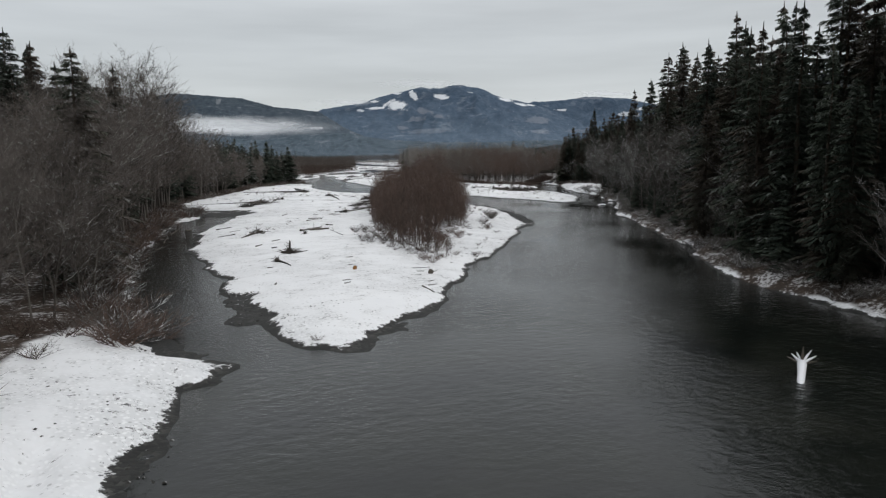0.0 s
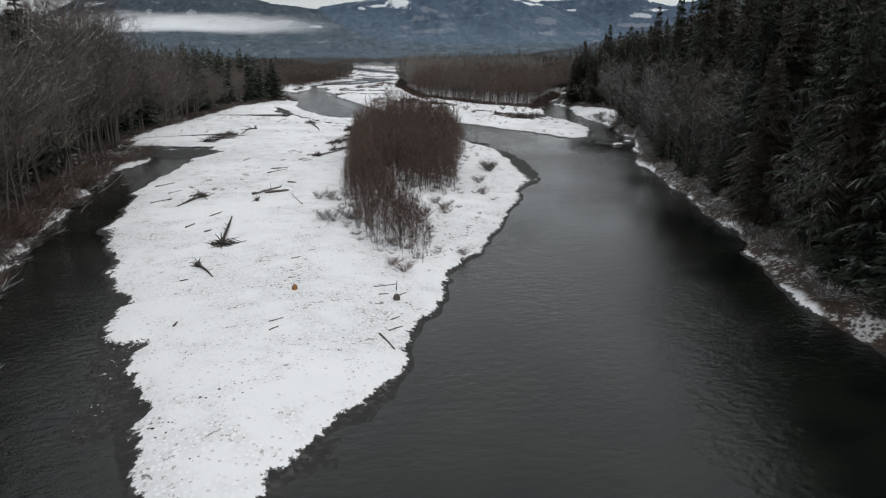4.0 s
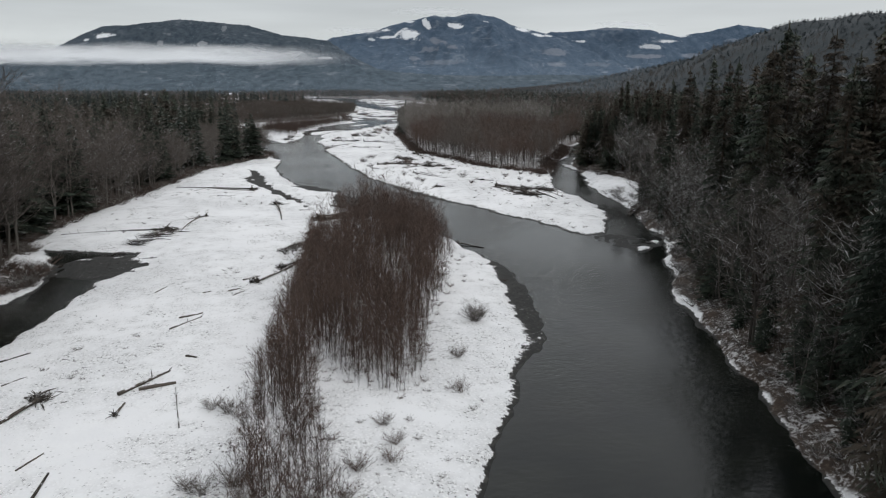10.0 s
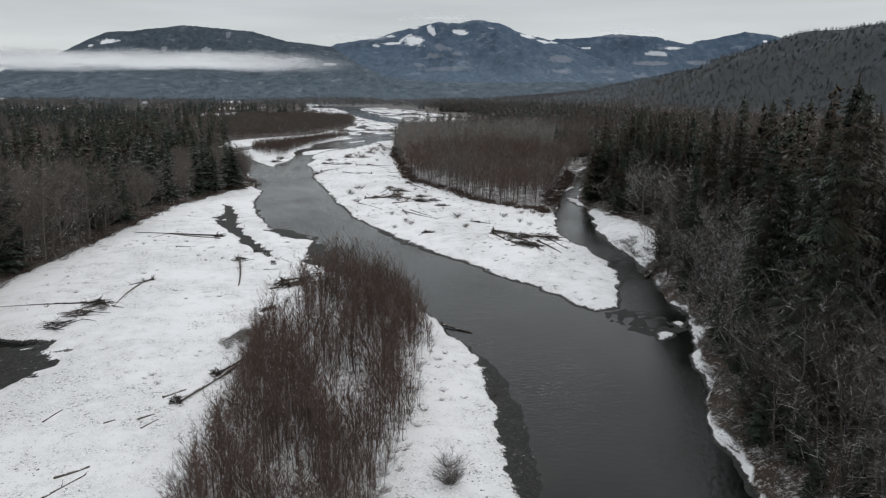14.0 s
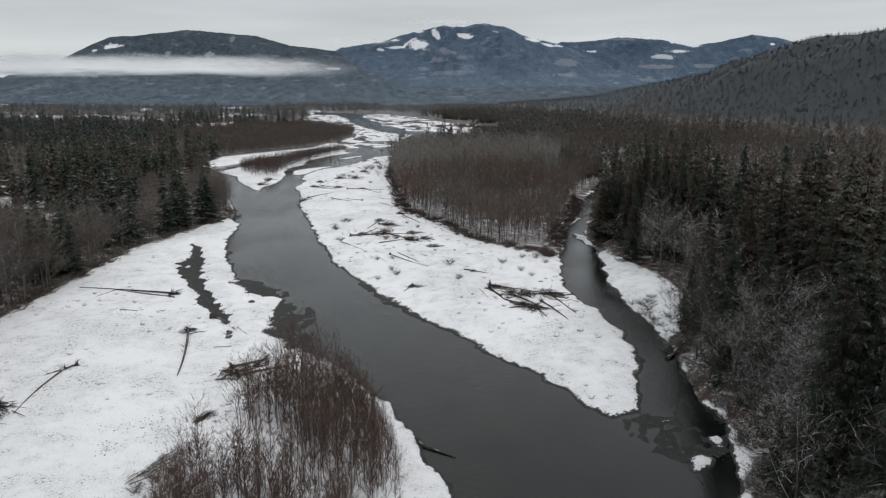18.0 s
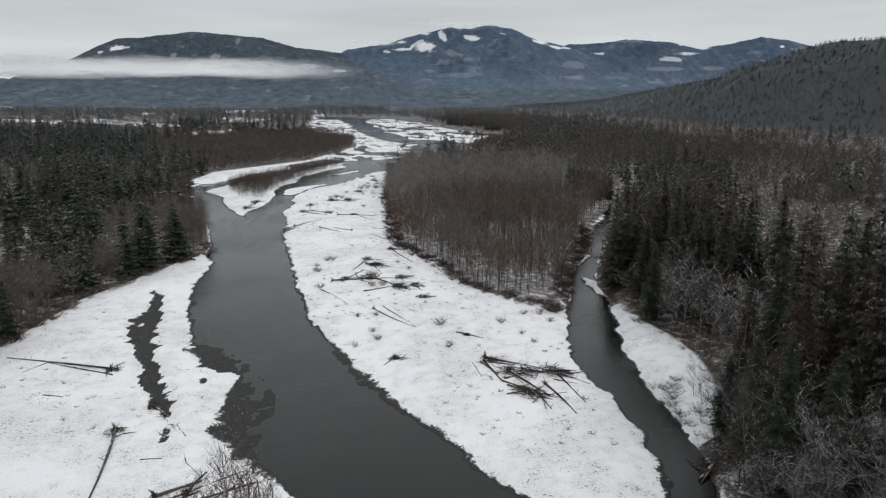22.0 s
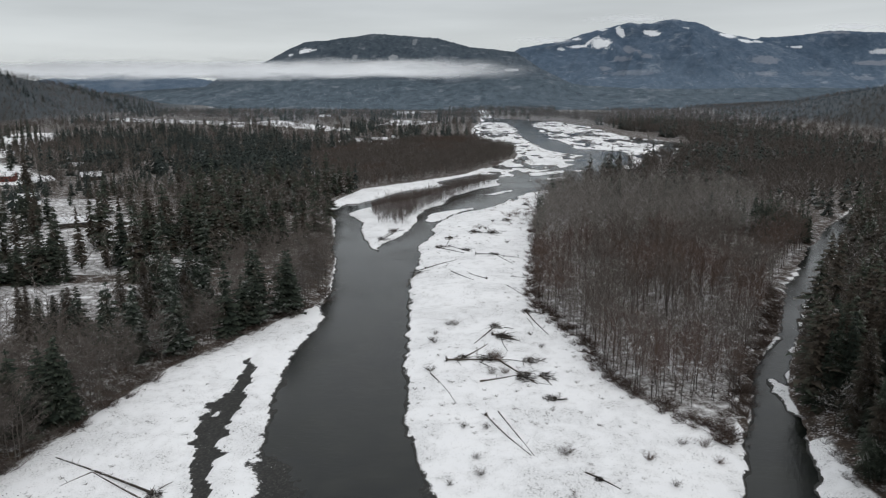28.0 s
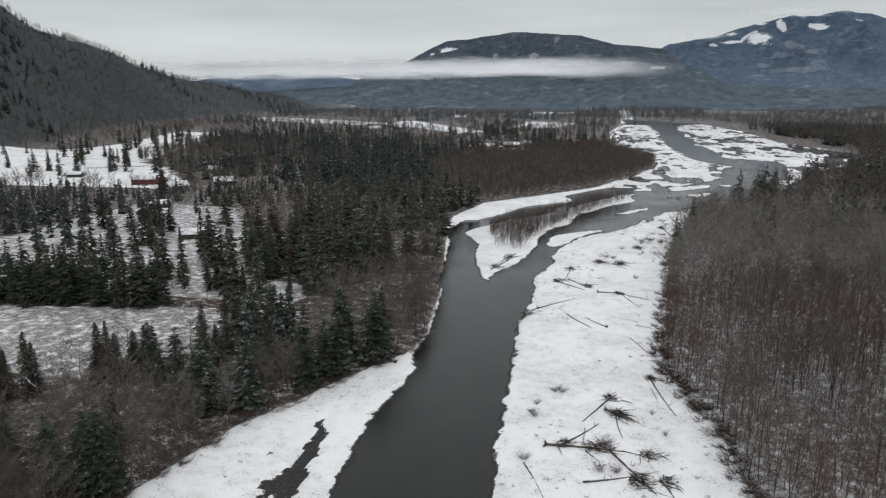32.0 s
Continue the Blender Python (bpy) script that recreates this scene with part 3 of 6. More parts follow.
mountain("backdrop_east_peak", [(1481, 4502, 247), (1682, 4456, 356), (1885, 4409, 360), (2019, 4378, 383), (2290, 4315, 371), (2461, 4276, 331), (2628, 4238, 358), (2825, 4192, 399), (2995, 4153, 379), (3167, 4113, 336), (3373, 4065, 286), (3717, 3986, 220)], 500, 200, PEAK_MAT, "distant mountain shoulder with snow, tinted blue as haze", 221)
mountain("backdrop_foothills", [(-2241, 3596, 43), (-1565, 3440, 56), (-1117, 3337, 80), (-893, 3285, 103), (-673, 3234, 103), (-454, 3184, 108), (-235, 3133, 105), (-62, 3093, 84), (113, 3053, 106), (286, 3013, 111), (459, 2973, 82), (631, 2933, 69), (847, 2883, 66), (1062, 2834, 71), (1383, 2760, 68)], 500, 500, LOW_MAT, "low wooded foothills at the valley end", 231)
mountain("backdrop_west_hills", [(-3009, 3926, 46), (-2517, 4042, 93), (-2254, 4105, 132), (-2125, 4135, 125), (-1864, 4197, 163), (-1670, 4243, 163), (-1477, 4289, 123), (-1152, 4366, 90)], 600, 150, PEAK_MAT, "faint hills far up the valley, tinted blue as haze", 241)


def fog_bank():
    """A flat bank of fog before the ridge, ragged and thin at its rims."""
    m, nt, b = material("fog", 1.0, 0.0)
    b.inputs["Base Color"].default_value = (0.76, 0.78, 0.80, 1)
    p = position(nt)
    s = nt.nodes.new("ShaderNodeSeparateXYZ")
    nt.links.new(p, s.inputs[0])
    mp = node(nt, "ShaderNodeMapping", Scale=(0.35, 0.35, 2.0))
    nt.links.new(p, mp.inputs[0])
    wisp = sums(nt, "MULTIPLY", sums(nt, "SUBTRACT", noise_tex(nt, 0.012, 6, 0.6, mp.outputs[0]), 0.5), 60.0)
    z = sums(nt, "ADD", s.outputs["Z"], wisp)
    low = step(nt, z, 104, 142)
    top = step(nt, z, 150, 206, 1.0, 0.0)
    east = step(nt, sums(nt, "ADD", s.outputs["X"], sums(nt, "MULTIPLY", wisp, 6.0)), -420, 330, 1.0, 0.0)
    alpha = sums(nt, "MULTIPLY", sums(nt, "MULTIPLY", low, top), sums(nt, "MULTIPLY", east, 0.92))
    nt.links.new(alpha, b.inputs["Alpha"])
    for k, y in enumerate((3300, 3340, 3380)):
        xs = np.linspace(-4000, 420, 60)
        zs = np.linspace(95, 215, 12)
        X, Z = np.meshgrid(xs, zs, indexing="ij")
        Y = y + 40 * value_noise(X, Z, 260, 250 + k) + 0.7 * (Z - 155) + 30 * np.cos((Z - 155) / 40)
        me = bpy.data.meshes.new("fog")
        i = (np.arange(59)[:, None] * 12 + np.arange(11)[None]).ravel()
        fill(me, np.stack([X, Y, Z], -1).reshape(-1, 3), np.stack([i, i + 12, i + 13, i + 1], -1))
        me.materials.append(m)
        me.shade_smooth()
        tagged(new("backdrop_fog", me), "low white fog bank lying before the ridge", "fog", kind="structure")


fog_bank()


def cloud_wisp(x, y, z, half_x, half_z, dense, seed):
    """A scrap of cloud that hangs on a summit."""
    m, nt, b = material("cloud", 1.0, 0.0)
    b.inputs["Base Color"].default_value = (0.66, 0.68, 0.70, 1)
    p = position(nt)
    q = node(nt, "ShaderNodeMapping", Scale=(1 / half_x, 0, 1 / half_z), Location=(-x / half_x, 0, -z / half_z))
    nt.links.new(p, q.inputs[0])
    v = nt.nodes.new("ShaderNodeVectorMath")
    v.operation = "LENGTH"
    nt.links.new(q.outputs[0], v.inputs[0])
    d = sums(nt, "ADD", v.outputs["Value"], sums(nt, "MULTIPLY", sums(nt, "SUBTRACT", noise_tex(nt, 0.011, 6, 0.62, p), 0.5), 1.6))
    nt.links.new(step(nt, d, 0.15, 0.95, dense, 0.0), b.inputs["Alpha"])
    xs, zs = np.linspace(x - 1.6 * half_x, x + 1.6 * half_x, 24), np.linspace(z - 1.6 * half_z, z + 1.6 * half_z, 10)
    X, Z = np.meshgrid(xs, zs, indexing="ij")
    me = bpy.data.meshes.new("cloud")
    i = (np.arange(23)[:, None] * 10 + np.arange(9)[None]).ravel()
    fill(me, np.stack([X, y + 2.5 * (Z - z) + 25 * value_noise(X, Z, 90, seed), Z], -1).reshape(-1, 3), np.stack([i, i + 10, i + 11, i + 1], -1))
    me.materials.append(m)
    me.shade_smooth()
    tagged(new("backdrop_cloud", me), "thin grey cloud clinging to the summit", "cloud", kind="structure")


cloud_wisp(930, 4360, 450, 320, 40, 0.5, 271)
cloud_wisp(480, 4500, 345, 210, 26, 0.55, 272)
cloud_wisp(2080, 4220, 392, 260, 26, 0.7, 273)


def haze_sheet(y, low, high, dense, seed):
    """A thin bluish sheet across the valley, added in place of aerial haze, thinning upwards."""
    m, nt, b = material("mist", 1.0, 0.0)
    b.inputs["Base Color"].default_value = (0.52, 0.65, 0.79, 1)
    p = position(nt)
    z = sums(nt, "ADD", height_of(nt), sums(nt, "MULTIPLY", sums(nt, "SUBTRACT", noise_tex(nt, 0.004, 4, 0.55, p), 0.5), 0.7 * high))
    nt.links.new(step(nt, z, low, high, dense, 0.0), b.inputs["Alpha"])
    xs, zs = np.linspace(-2600, 2600, 60), np.linspace(-2, 1.5 * high, 8)
    X, Z = np.meshgrid(xs, zs, indexing="ij")
    me = bpy.data.meshes.new("mist")
    i = (np.arange(59)[:, None] * 8 + np.arange(7)[None]).ravel()
    fill(me, np.stack([X, y + 60 * value_noise(X, Z, 500, seed), Z], -1).reshape(-1, 3), np.stack([i, i + 8, i + 9, i + 1], -1))
    me.materials.append(m)
    me.shade_smooth()
    tagged(new("backdrop_haze", me), "thin bluish sheet standing in for haze over the far valley floor", "mist", kind="structure")


haze_sheet(1500, 10, 120, 0.06, 281)
haze_sheet(2450, 20, 200, 0.06, 282)
haze_sheet(3500, 20, 300, 0.06, 283)


# ---- trees ----
class Geo:
    """Vertices and triangles of one shape."""

    def __init__(self):
        self.v, self.f = [], []

    def tri(self, a, b, c):
        n = len(self.v)
        self.v += [a, b, c]
        self.f.append((n, n + 1, n + 2))

    def tube(self, points, radii, sides=5):
        n0 = len(self.v)
        for k, (p, r) in enumerate(zip(points, radii)):
            d = np.subtract(points[min(k + 1, len(points) - 1)], points[max(k - 1, 0)])
            d = d / (np.linalg.norm(d) + 1e-9)
            u = np.cross(d, (0.31, 0.95, 0.1) if abs(d[2]) > 0.8 else (0, 0, 1))
            u /= np.linalg.norm(u) + 1e-9
            w = np.cross(d, u)
            for s in range(sides):
                a = 2 * math.pi * s / sides
                self.v.append(tuple(np.add(p, r * (math.cos(a) * u + math.sin(a) * w))))
        for k in range(len(points) - 1):
            for s in range(sides):
                a, b = n0 + k * sides + s, n0 + k * sides + (s + 1) % sides
                self.f += [(a, b, b + sides), (a, b + sides, a + sides)]

    def arrays(self):
        return np.array(self.v, np.float32).reshape(-1, 3), np.array(self.f, np.int32).reshape(-1, 3)

    def mesh(self, name, mat, smooth=False):
        me = bpy.data.meshes.new(name)
        fill(me, *self.arrays())
        me.materials.append(mat)
        if smooth:
            me.shade_smooth()
        return me


def conifer(seed, whorls, around, sprays, high=30.0, wide=5.0, bare=0.06, full=0.68):
    """Trunk and crown of a fir: boughs in whorls, lifted near the tip and drooping below. sprays: needle sprays on a bough, 0 for a far tree; full: below 1 the flanks bulge."""
    rg = random.Random(seed)
    trunk, crown = Geo(), Geo()
    lean = [(0, 0, -0.5)] + [(rg.uniform(-0.12, 0.12), rg.uniform(-0.12, 0.12), high * k / 5) for k in range(1, 6)]
    trunk.tube(lean, [0.42, 0.34, 0.27, 0.19, 0.11, 0.02], 6)
    heavy, swell = rg.uniform(0, 6.283), rg.uniform(0.08, 0.22)
    for w in range(whorls):
        h = min(max(bare + (0.985 - bare) * ((w + rg.uniform(-0.4, 0.4)) / whorls), bare), 0.985)
        reach = wide * (1 - h) ** full * rg.uniform(0.72, 1.12) + 0.15
        if h < bare + 0.14:
            reach *= rg.uniform(0.5, 0.95)
        turn0 = rg.uniform(0, 6.28)
        for b in range(around):
            if rg.random() < 0.07:
                continue
            a = turn0 + 6.283 * (b + rg.uniform(-0.35, 0.35)) / around
            r = reach * rg.uniform(0.55, 1.12) * (1 + swell * math.cos(a - heavy))
            if rg.random() < 0.05:
                r *= 1.25
            ca, sa = math.cos(a), math.sin(a)
            z = high * (h + rg.uniform(-0.5, 0.5) / whorls)
            drop = r * (rg.uniform(0.10, 0.36) - 0.42 * max(h - 0.45, 0))
            half = r * rg.uniform(0.20, 0.30) + 0.12

            def at(u, side, dz):
                return (ca * r * u - sa * side, sa * r * u + ca * side, z + dz)

            if not sprays:
                skirt = r * (rg.uniform(0.42, 0.62) if around < 8 else rg.uniform(0.20, 0.34)) + 0.15
                sink = drop * 1.3 + 0.25 * rg.random()
                base, tip = at(0.0, 0, 0.6), at(1.0, 0, -sink)
                crown.tri(base, at(rg.uniform(0.5, 0.8), skirt, -sink - r * rg.uniform(0.1, 0.3)), tip)
                crown.tri(base, tip, at(rg.uniform(0.5, 0.8), -skirt, -sink - r * rg.uniform(0.1, 0.3)))
                continue
            # the bough itself, then sprays that hang on both its sides
            if sprays < 8:
                for side in (1, -1):
                    crown.tri(at(0.0, 0, 0.45), at(rg.uniform(0.45, 0.7), side * (0.26 * r + 0.2), -drop * 0.5 - r * rg.uniform(0.05, 0.22)), at(0.95, 0, -drop))
            crown.tri(at(0.02, 0.07, 0.12), at(0.02, -0.07, 0.12), at(1.0, 0, -drop))
            for k in range(sprays):
                u = 0.16 + 0.84 * (k + rg.random()) / sprays
                side = 1 if k % 2 else -1
                grow = (1.15 - 0.55 * u) * (0.35 + min(u * 3, 1) * 0.65)
                sag = -drop * u * u - rg.uniform(0.0, 0.12)
                reach2 = half * 1.6 * grow * rg.uniform(0.7, 1.25)
                fat = (0.10 + 0.06 * r) * rg.uniform(0.6, 1.3) * (11 / sprays) ** 0.8
                q1, q2 = at(u - fat / r * 0.8, 0, sag + 0.05), at(u + fat / r * 0.8, 0, sag + 0.05)
                crown.tri(q1, q2, at(min(u + 0.30 * rg.uniform(0.3, 1.0), 1.12), side * reach2, sag - rg.uniform(0.10, 0.50) * (0.35 + reach2)))
    crown.tri((0.12, 0, high * 0.955), (-0.1, 0.1, high * 0.955), (0, 0, high * 1.005))
    crown.tri((0, 0.12, high * 0.95), (0, -0.12, high * 0.95), (0, 0, high * 1.005))
    return trunk, crown


def bare_tree(seed, high, limbs, branches, twigs, spread=0.34, stem=0.16, thick=0.035, first=0.22, upright=0.75, solid=True, bent=0.03):
    """Trunk with limbs, and a crown of fine bare twigs."""
    rg = random.Random(seed)
    trunk, crown = Geo(), Geo()
    bend = [(0.0, 0.0, -0.3)]
    for k in range(1, 6):
        bend.append((bend[-1][0] + rg.uniform(-bent, bent) * high, bend[-1][1] + rg.uniform(-bent, bent) * high, high * 0.92 * k / 5))
    trunk.tube(bend, [stem * (1.05 - 0.19 * k) for k in range(6)], 5 if solid else 3)

    def on_trunk(h):
        s = min(h / 0.92 * 5, 4.999)
        k = int(s)
        return np.array(bend[k]) * (1 - s + k) + np.array(bend[k + 1]) * (s - k)

    def sliver(p, q, w):
        d = np.subtract(q, p)
        n = np.cross(d, (rg.uniform(-1, 1), rg.uniform(-1, 1), rg.uniform(-1, 1)))
        n = n / (np.linalg.norm(n) + 1e-9) * w
        crown.tri(tuple(p + n), tuple(p - n), tuple(q))

    for b in range(limbs):
        h = first + (0.9 - first) * (b + rg.random()) / limbs
        p = on_trunk(h)
        a = rg.uniform(0, 6.283)
        length = high * spread * (1.15 - 0.75 * h) * rg.uniform(0.7, 1.2)
        way = np.array([math.cos(a), math.sin(a), upright * rg.uniform(0.6, 1.3)])
        way /= np.linalg.norm(way)
        m = p + way * length * 0.5
        q = p + way * length + np.array([0, 0, length * 0.16])
        if not solid:
            sliver(p, q, thick * 1.3)
        else:
            crown.tube([tuple(p), tuple(m), tuple(q)], [stem * 0.42 * (1.1 - h), stem * 0.26 * (1.1 - h), 0.012], 3)
        for k in range(branches):
            u = rg.uniform(0.25, 1.0)
            s = p + (q - p) * u
            d = way * rg.uniform(0.3, 1.0) + np.array([rg.uniform(-1, 1), rg.uniform(-1, 1), rg.uniform(-0.1, 1.0)]) * 0.8
            d = d / np.linalg.norm(d) * length * rg.uniform(0.28, 0.55)
            sliver(s, s + d, thick)
            for t in range(twigs):
                s2 = s + d * rg.uniform(0.25, 1.0)
                e = np.array([rg.uniform(-1, 1), rg.uniform(-1, 1), rg.uniform(-0.3, 1.0)])
                e = e / np.linalg.norm(e) * length * rg.uniform(0.12, 0.30) + d * 0.25
                sliver(s2, s2 + e, thick * 0.6)
    return trunk, crown


def joined(name, shapes, places, mat, label, category, seed=0):
    """One mesh out of many copies of a few shapes: places of (x, y, z, turn, size, height factor)."""
    if not len(places):
        return None
    rg = random.Random(seed)
    arrs = [s.arrays() if isinstance(s, Geo) else s for s in shapes]
    vs, fs, n = [], [], 0
    for x, y, z, turn, size, tall in places:
        v, f = arrs[rg.randrange(len(arrs))]
        c, s = math.cos(turn) * size, math.sin(turn) * size
        w = np.empty_like(v)
        w[:, 0] = v[:, 0] * c - v[:, 1] * s + x
        w[:, 1] = v[:, 0] * s + v[:, 1] * c + y
        w[:, 2] = v[:, 2] * size * tall + z
        vs.append(w)
        fs.append(f + n)
        n += len(v)
    me = bpy.data.meshes.new(name)
    fill(me, np.concatenate(vs), np.concatenate(fs))
    me.materials.append(mat)
    return tagged(new(name, me), label, category, kind="stuff")


def spots(poly, x0, x1, y0, y1, gap, seed, keep=None, inset=0.5):
    """Jittered places inside an outline, about gap metres apart."""
    rg = np.random.default_rng(seed)
    gx, gy = np.meshgrid(np.arange(x0, x1, gap), np.arange(y0, y1, gap), indexing="ij")
    gx = gx.ravel() + rg.uniform(-0.8, 0.8, gx.size) * gap
    gy = gy.ravel() + rg.uniform(-0.8, 0.8, gy.size) * gap
    ok = inside_distance(gx, gy, poly) > inset
    if keep is not None:
        ok &= keep(gx, gy)
    gx, gy = gx[ok], gy[ok]
    return np.stack([gx, gy, ground_height(gx, gy)], -1)


def dressed(spot, seed, lo, hi):
    rg = np.random.default_rng(seed)
    n = len(spot)
    return np.concatenate([spot, rg.uniform(0, 6.28, (n, 1)), rg.uniform(lo, hi, (n, 1)), rg.uniform(0.9, 1.12, (n, 1))], 1)


def broad(places, wider=1.22, lower=0.76):
    """The same places with broader, lower trees."""
    out = places.copy()
    out[:, 4] *= wider
    out[:, 5] *= lower
    return out


def tree_things(name, shapes, mats, places, label, category, group, seed=0):
    """Single trees, each with its trunk and crown, on shared meshes."""
    rg = random.Random(seed)
    made = [(t.mesh("trunk", mats[0], True), c.mesh("crown", mats[1])) for t, c in shapes]
    for x, y, z, turn, size, tall in places:
        tm, cm = made[rg.randrange(len(made))]
        root = tagged(new(name), label, category, group)
        root.matrix_world = pose(x, y, z, 0, 0, math.degrees(turn)) @ Matrix.Diagonal((size, size, size * tall, 1))
        for part_name, me in (("trunk", tm), ("crown", cm)):
            new(part_name, me).parent = root


CONIFERS = [conifer(s, 46, 8, 22, wide=w, full=q) for s, w, q in ((1, 5.0, 0.78), (2, 5.8, 0.68), (3, 5.4, 0.86), (4, 6.4, 0.74), (5, 4.6, 0.8))]
CONIFERS_MID = [conifer(s, 22, 7, 4, wide=w, bare=0.04, full=0.74) for s, w in ((11, 5.6), (12, 7.0), (13, 6.2), (14, 7.6))]
CONIFERS_FAR = [conifer(s, 9, 6, 0, wide=w, bare=0.02)[1] for s, w in ((21, 6.4), (22, 8.4), (23, 7.4), (24, 9.4))]
ALDERS = [bare_tree(s, 20.0, 24, 9, 5, spread=0.38, stem=0.2, thick=0.028, first=0.16, upright=0.6) for s in (31, 32, 33, 34)]
ALDERS_FINE = [bare_tree(s, 20.0, 34, 10, 10, stem=0.12, thick=0.017, first=0.12) for s in (35, 36, 37)]
ALDERS_MID = [bare_tree(s, 18.0, 15, 5, 3, spread=0.40, stem=0.12, thick=0.055, first=0.2, upright=0.6, solid=False) for s in (41, 42, 43)]
ALDERS_FAR = [bare_tree(s, 15.0, 12, 4, 1, thick=0.15, spread=0.46, first=0.2, upright=0.8, solid=False) for s in (51, 52, 53, 54)]
SAPLINGS = [bare_tree(s, 6.5, 15, 4, 2, spread=w, stem=0.038, thick=0.019, first=f, upright=u, solid=False, bent=0.024) for s, w, f, u in ((61, 0.32, 0.08, 1.7), (62, 0.26, 0.2, 2.2), (63, 0.36, 0.1, 1.4), (64, 0.28, 0.24, 1.8), (65, 0.40, 0.05, 1.2), (66, 0.34, 0.15, 1.5))]
YOUNG_ALDERS = [bare_tree(s, 12.0, 16, 6, 2, spread=w, stem=0.075, thick=0.027, first=0.24, upright=u, solid=False, bent=0.022) for s, w, u in ((71, 0.34, 0.9), (72, 0.30, 1.2), (73, 0.37, 0.8), (74, 0.33, 1.0))]


def tufts(x, y, size, seed):
    return value_noise(x, y, size, seed)


def union(pair):
    """Trunk and crown in one pair of arrays."""
    (va, fa), (vb, fb) = pair[0].arrays(), pair[1].arrays()
    return np.concatenate([va, vb]), np.concatenate([fa, fb + len(va)])


UPSTREAM = plan("-62,655 -35,646 -8,676 5,698 30,735 55,803 72,862 80,914 55,1000 35,1100 -30,1075 -50,1000 -100,950 -115,820 -80,700")

# east bank: tall firs with bare, snow-dusted alders along the water
near_e = spots(FOREST_RIGHT, 18, 140, 46, 345, 4.6, 101, lambda x, y: inside_distance(x, y, FOREST_RIGHT) < 36, inset=1.2)
pick = tufts(near_e[:, 0], near_e[:, 1], 22, 102) + 0.5 * tufts(near_e[:, 0], near_e[:, 1], 6, 103)
pick -= np.interp(near_e[:, 1], [60, 110, 160, 205, 260], [-0.5, -0.3, 0.05, 0.55, 0.5]) * (inside_distance(near_e[:, 0], near_e[:, 1], FOREST_RIGHT) < 15)
pick -= np.interp(near_e[:, 1], [110, 165, 320], [0.0, 0.10, 0.2])
fir_e, ald_e = near_e[pick > -0.22], near_e[pick <= -0.22]
front = np.argsort(inside_distance(fir_e[:, 0], fir_e[:, 1], FOREST_RIGHT))
fir_p = dressed(fir_e[front], 104, 0.70, 1.12)
fir_p[:, 4] *= np.clip(0.62 + inside_distance(fir_p[:, 0], fir_p[:, 1], FOREST_RIGHT) / 22, 0.62, 1.08) * np.interp(fir_p[:, 1], [60, 200, 300], [1.08, 0.98, 0.8])
tree_things("conifer", CONIFERS, (BARK, NEEDLES), fir_p[:190], "tall dark green fir with snow-dusted boughs on the river bank", "conifer", "firs along the east bank")
joined("conifers", [union(c) for c in CONIFERS_MID], fir_p[190:], NEEDLES, "dense dark firs behind the bank", "conifers")
tree_things("alder", ALDERS, (GREY_BARK, FROST_TWIGS), dressed(ald_e[:150], 106, 0.5, 0.95), "bare alder with snow-dusted twigs at the river edge", "alder", "alders along the east bank")
joined("bare_trees", [union(c) for c in ALDERS_MID], dressed(ald_e[150:], 107, 0.6, 1.0), FROST_TWIGS, "bare snow-dusted alders among the firs", "trees")
lean_e = spots(RIGHT_BANK, 15, 100, 64, 256, 7.0, 128, lambda x, y: inside_distance(x, y, RIGHT_BANK) < 5.5, inset=1.5)
tree_things("alder", ALDERS, (GREY_BARK, FROST_TWIGS), dressed(lean_e, 129, 0.32, 0.6), "bare frosted alder on the bank in front of the firs", "alder", "alders along the east bank")
verge = spots(RIGHT_BANK, 15, 100, 62, 262, 3.6, 108, lambda x, y: inside_distance(x, y, RIGHT_BANK) < 7.0, inset=2.2)
young = spots(RIGHT_BANK, 15, 100, 62, 222, 3.6, 118, lambda x, y: inside_distance(x, y, RIGHT_BANK) < 6.5, inset=2.6)
joined("young_firs", [union(c) for c in CONIFERS_MID], dressed(young, 119, 0.12, 0.34), NEEDLES, "small dark firs crowding the water edge", "conifers")
joined("bank_alders", [union(c) for c in ALDERS_MID], dressed(verge, 109, 0.16, 0.46), FROST_TWIGS, "low snow-dusted alders leaning over the water", "trees")

# west bank: bare alders with firs among them
near_w = spots(FOREST_LEFT, -110, -10, 44, 470, 3.7, 111, lambda x, y: (inside_distance(x, y, FOREST_LEFT) < 34) & (inside_distance(x, y, MEADOW) < 0) & (inside_distance(x, y, YARDS) < 0))
pick = 0.7 * tufts(near_w[:, 0], near_w[:, 1], 26, 112) + 0.7 * tufts(near_w[:, 0], near_w[:, 1], 6, 113) + np.interp(near_w[:, 1], [60, 85, 120, 280, 340, 400], [0.05, 0.3, 0.42, 0.38, 0.3, 0.5])
open_w = (near_w[:, 1] < 320) | (tufts(near_w[:, 0], near_w[:, 1], 3.1, 110) > 0.0)
fir_w, ald_w = near_w[(pick > 0.78) & open_w], near_w[pick <= 0.78]
fir_w = fir_w[np.argsort(fir_w[:, 1])]
tree_things("conifer", CONIFERS, (BARK, NEEDLES), broad(dressed(fir_w[:60], 114, 0.75, 1.1)), "dark green fir among bare alders", "conifer", "firs in the west wood")
joined("conifers", [union(c) for c in CONIFERS_MID], broad(dressed(fir_w[60:], 115, 0.45, 0.75)) * np.interp(fir_w[60:, 1], [260, 330], [1.25, 1.0])[:, None] ** np.array([0, 0, 0, 0, 1, 0]), NEEDLES, "dark firs in the west wood", "conifers")
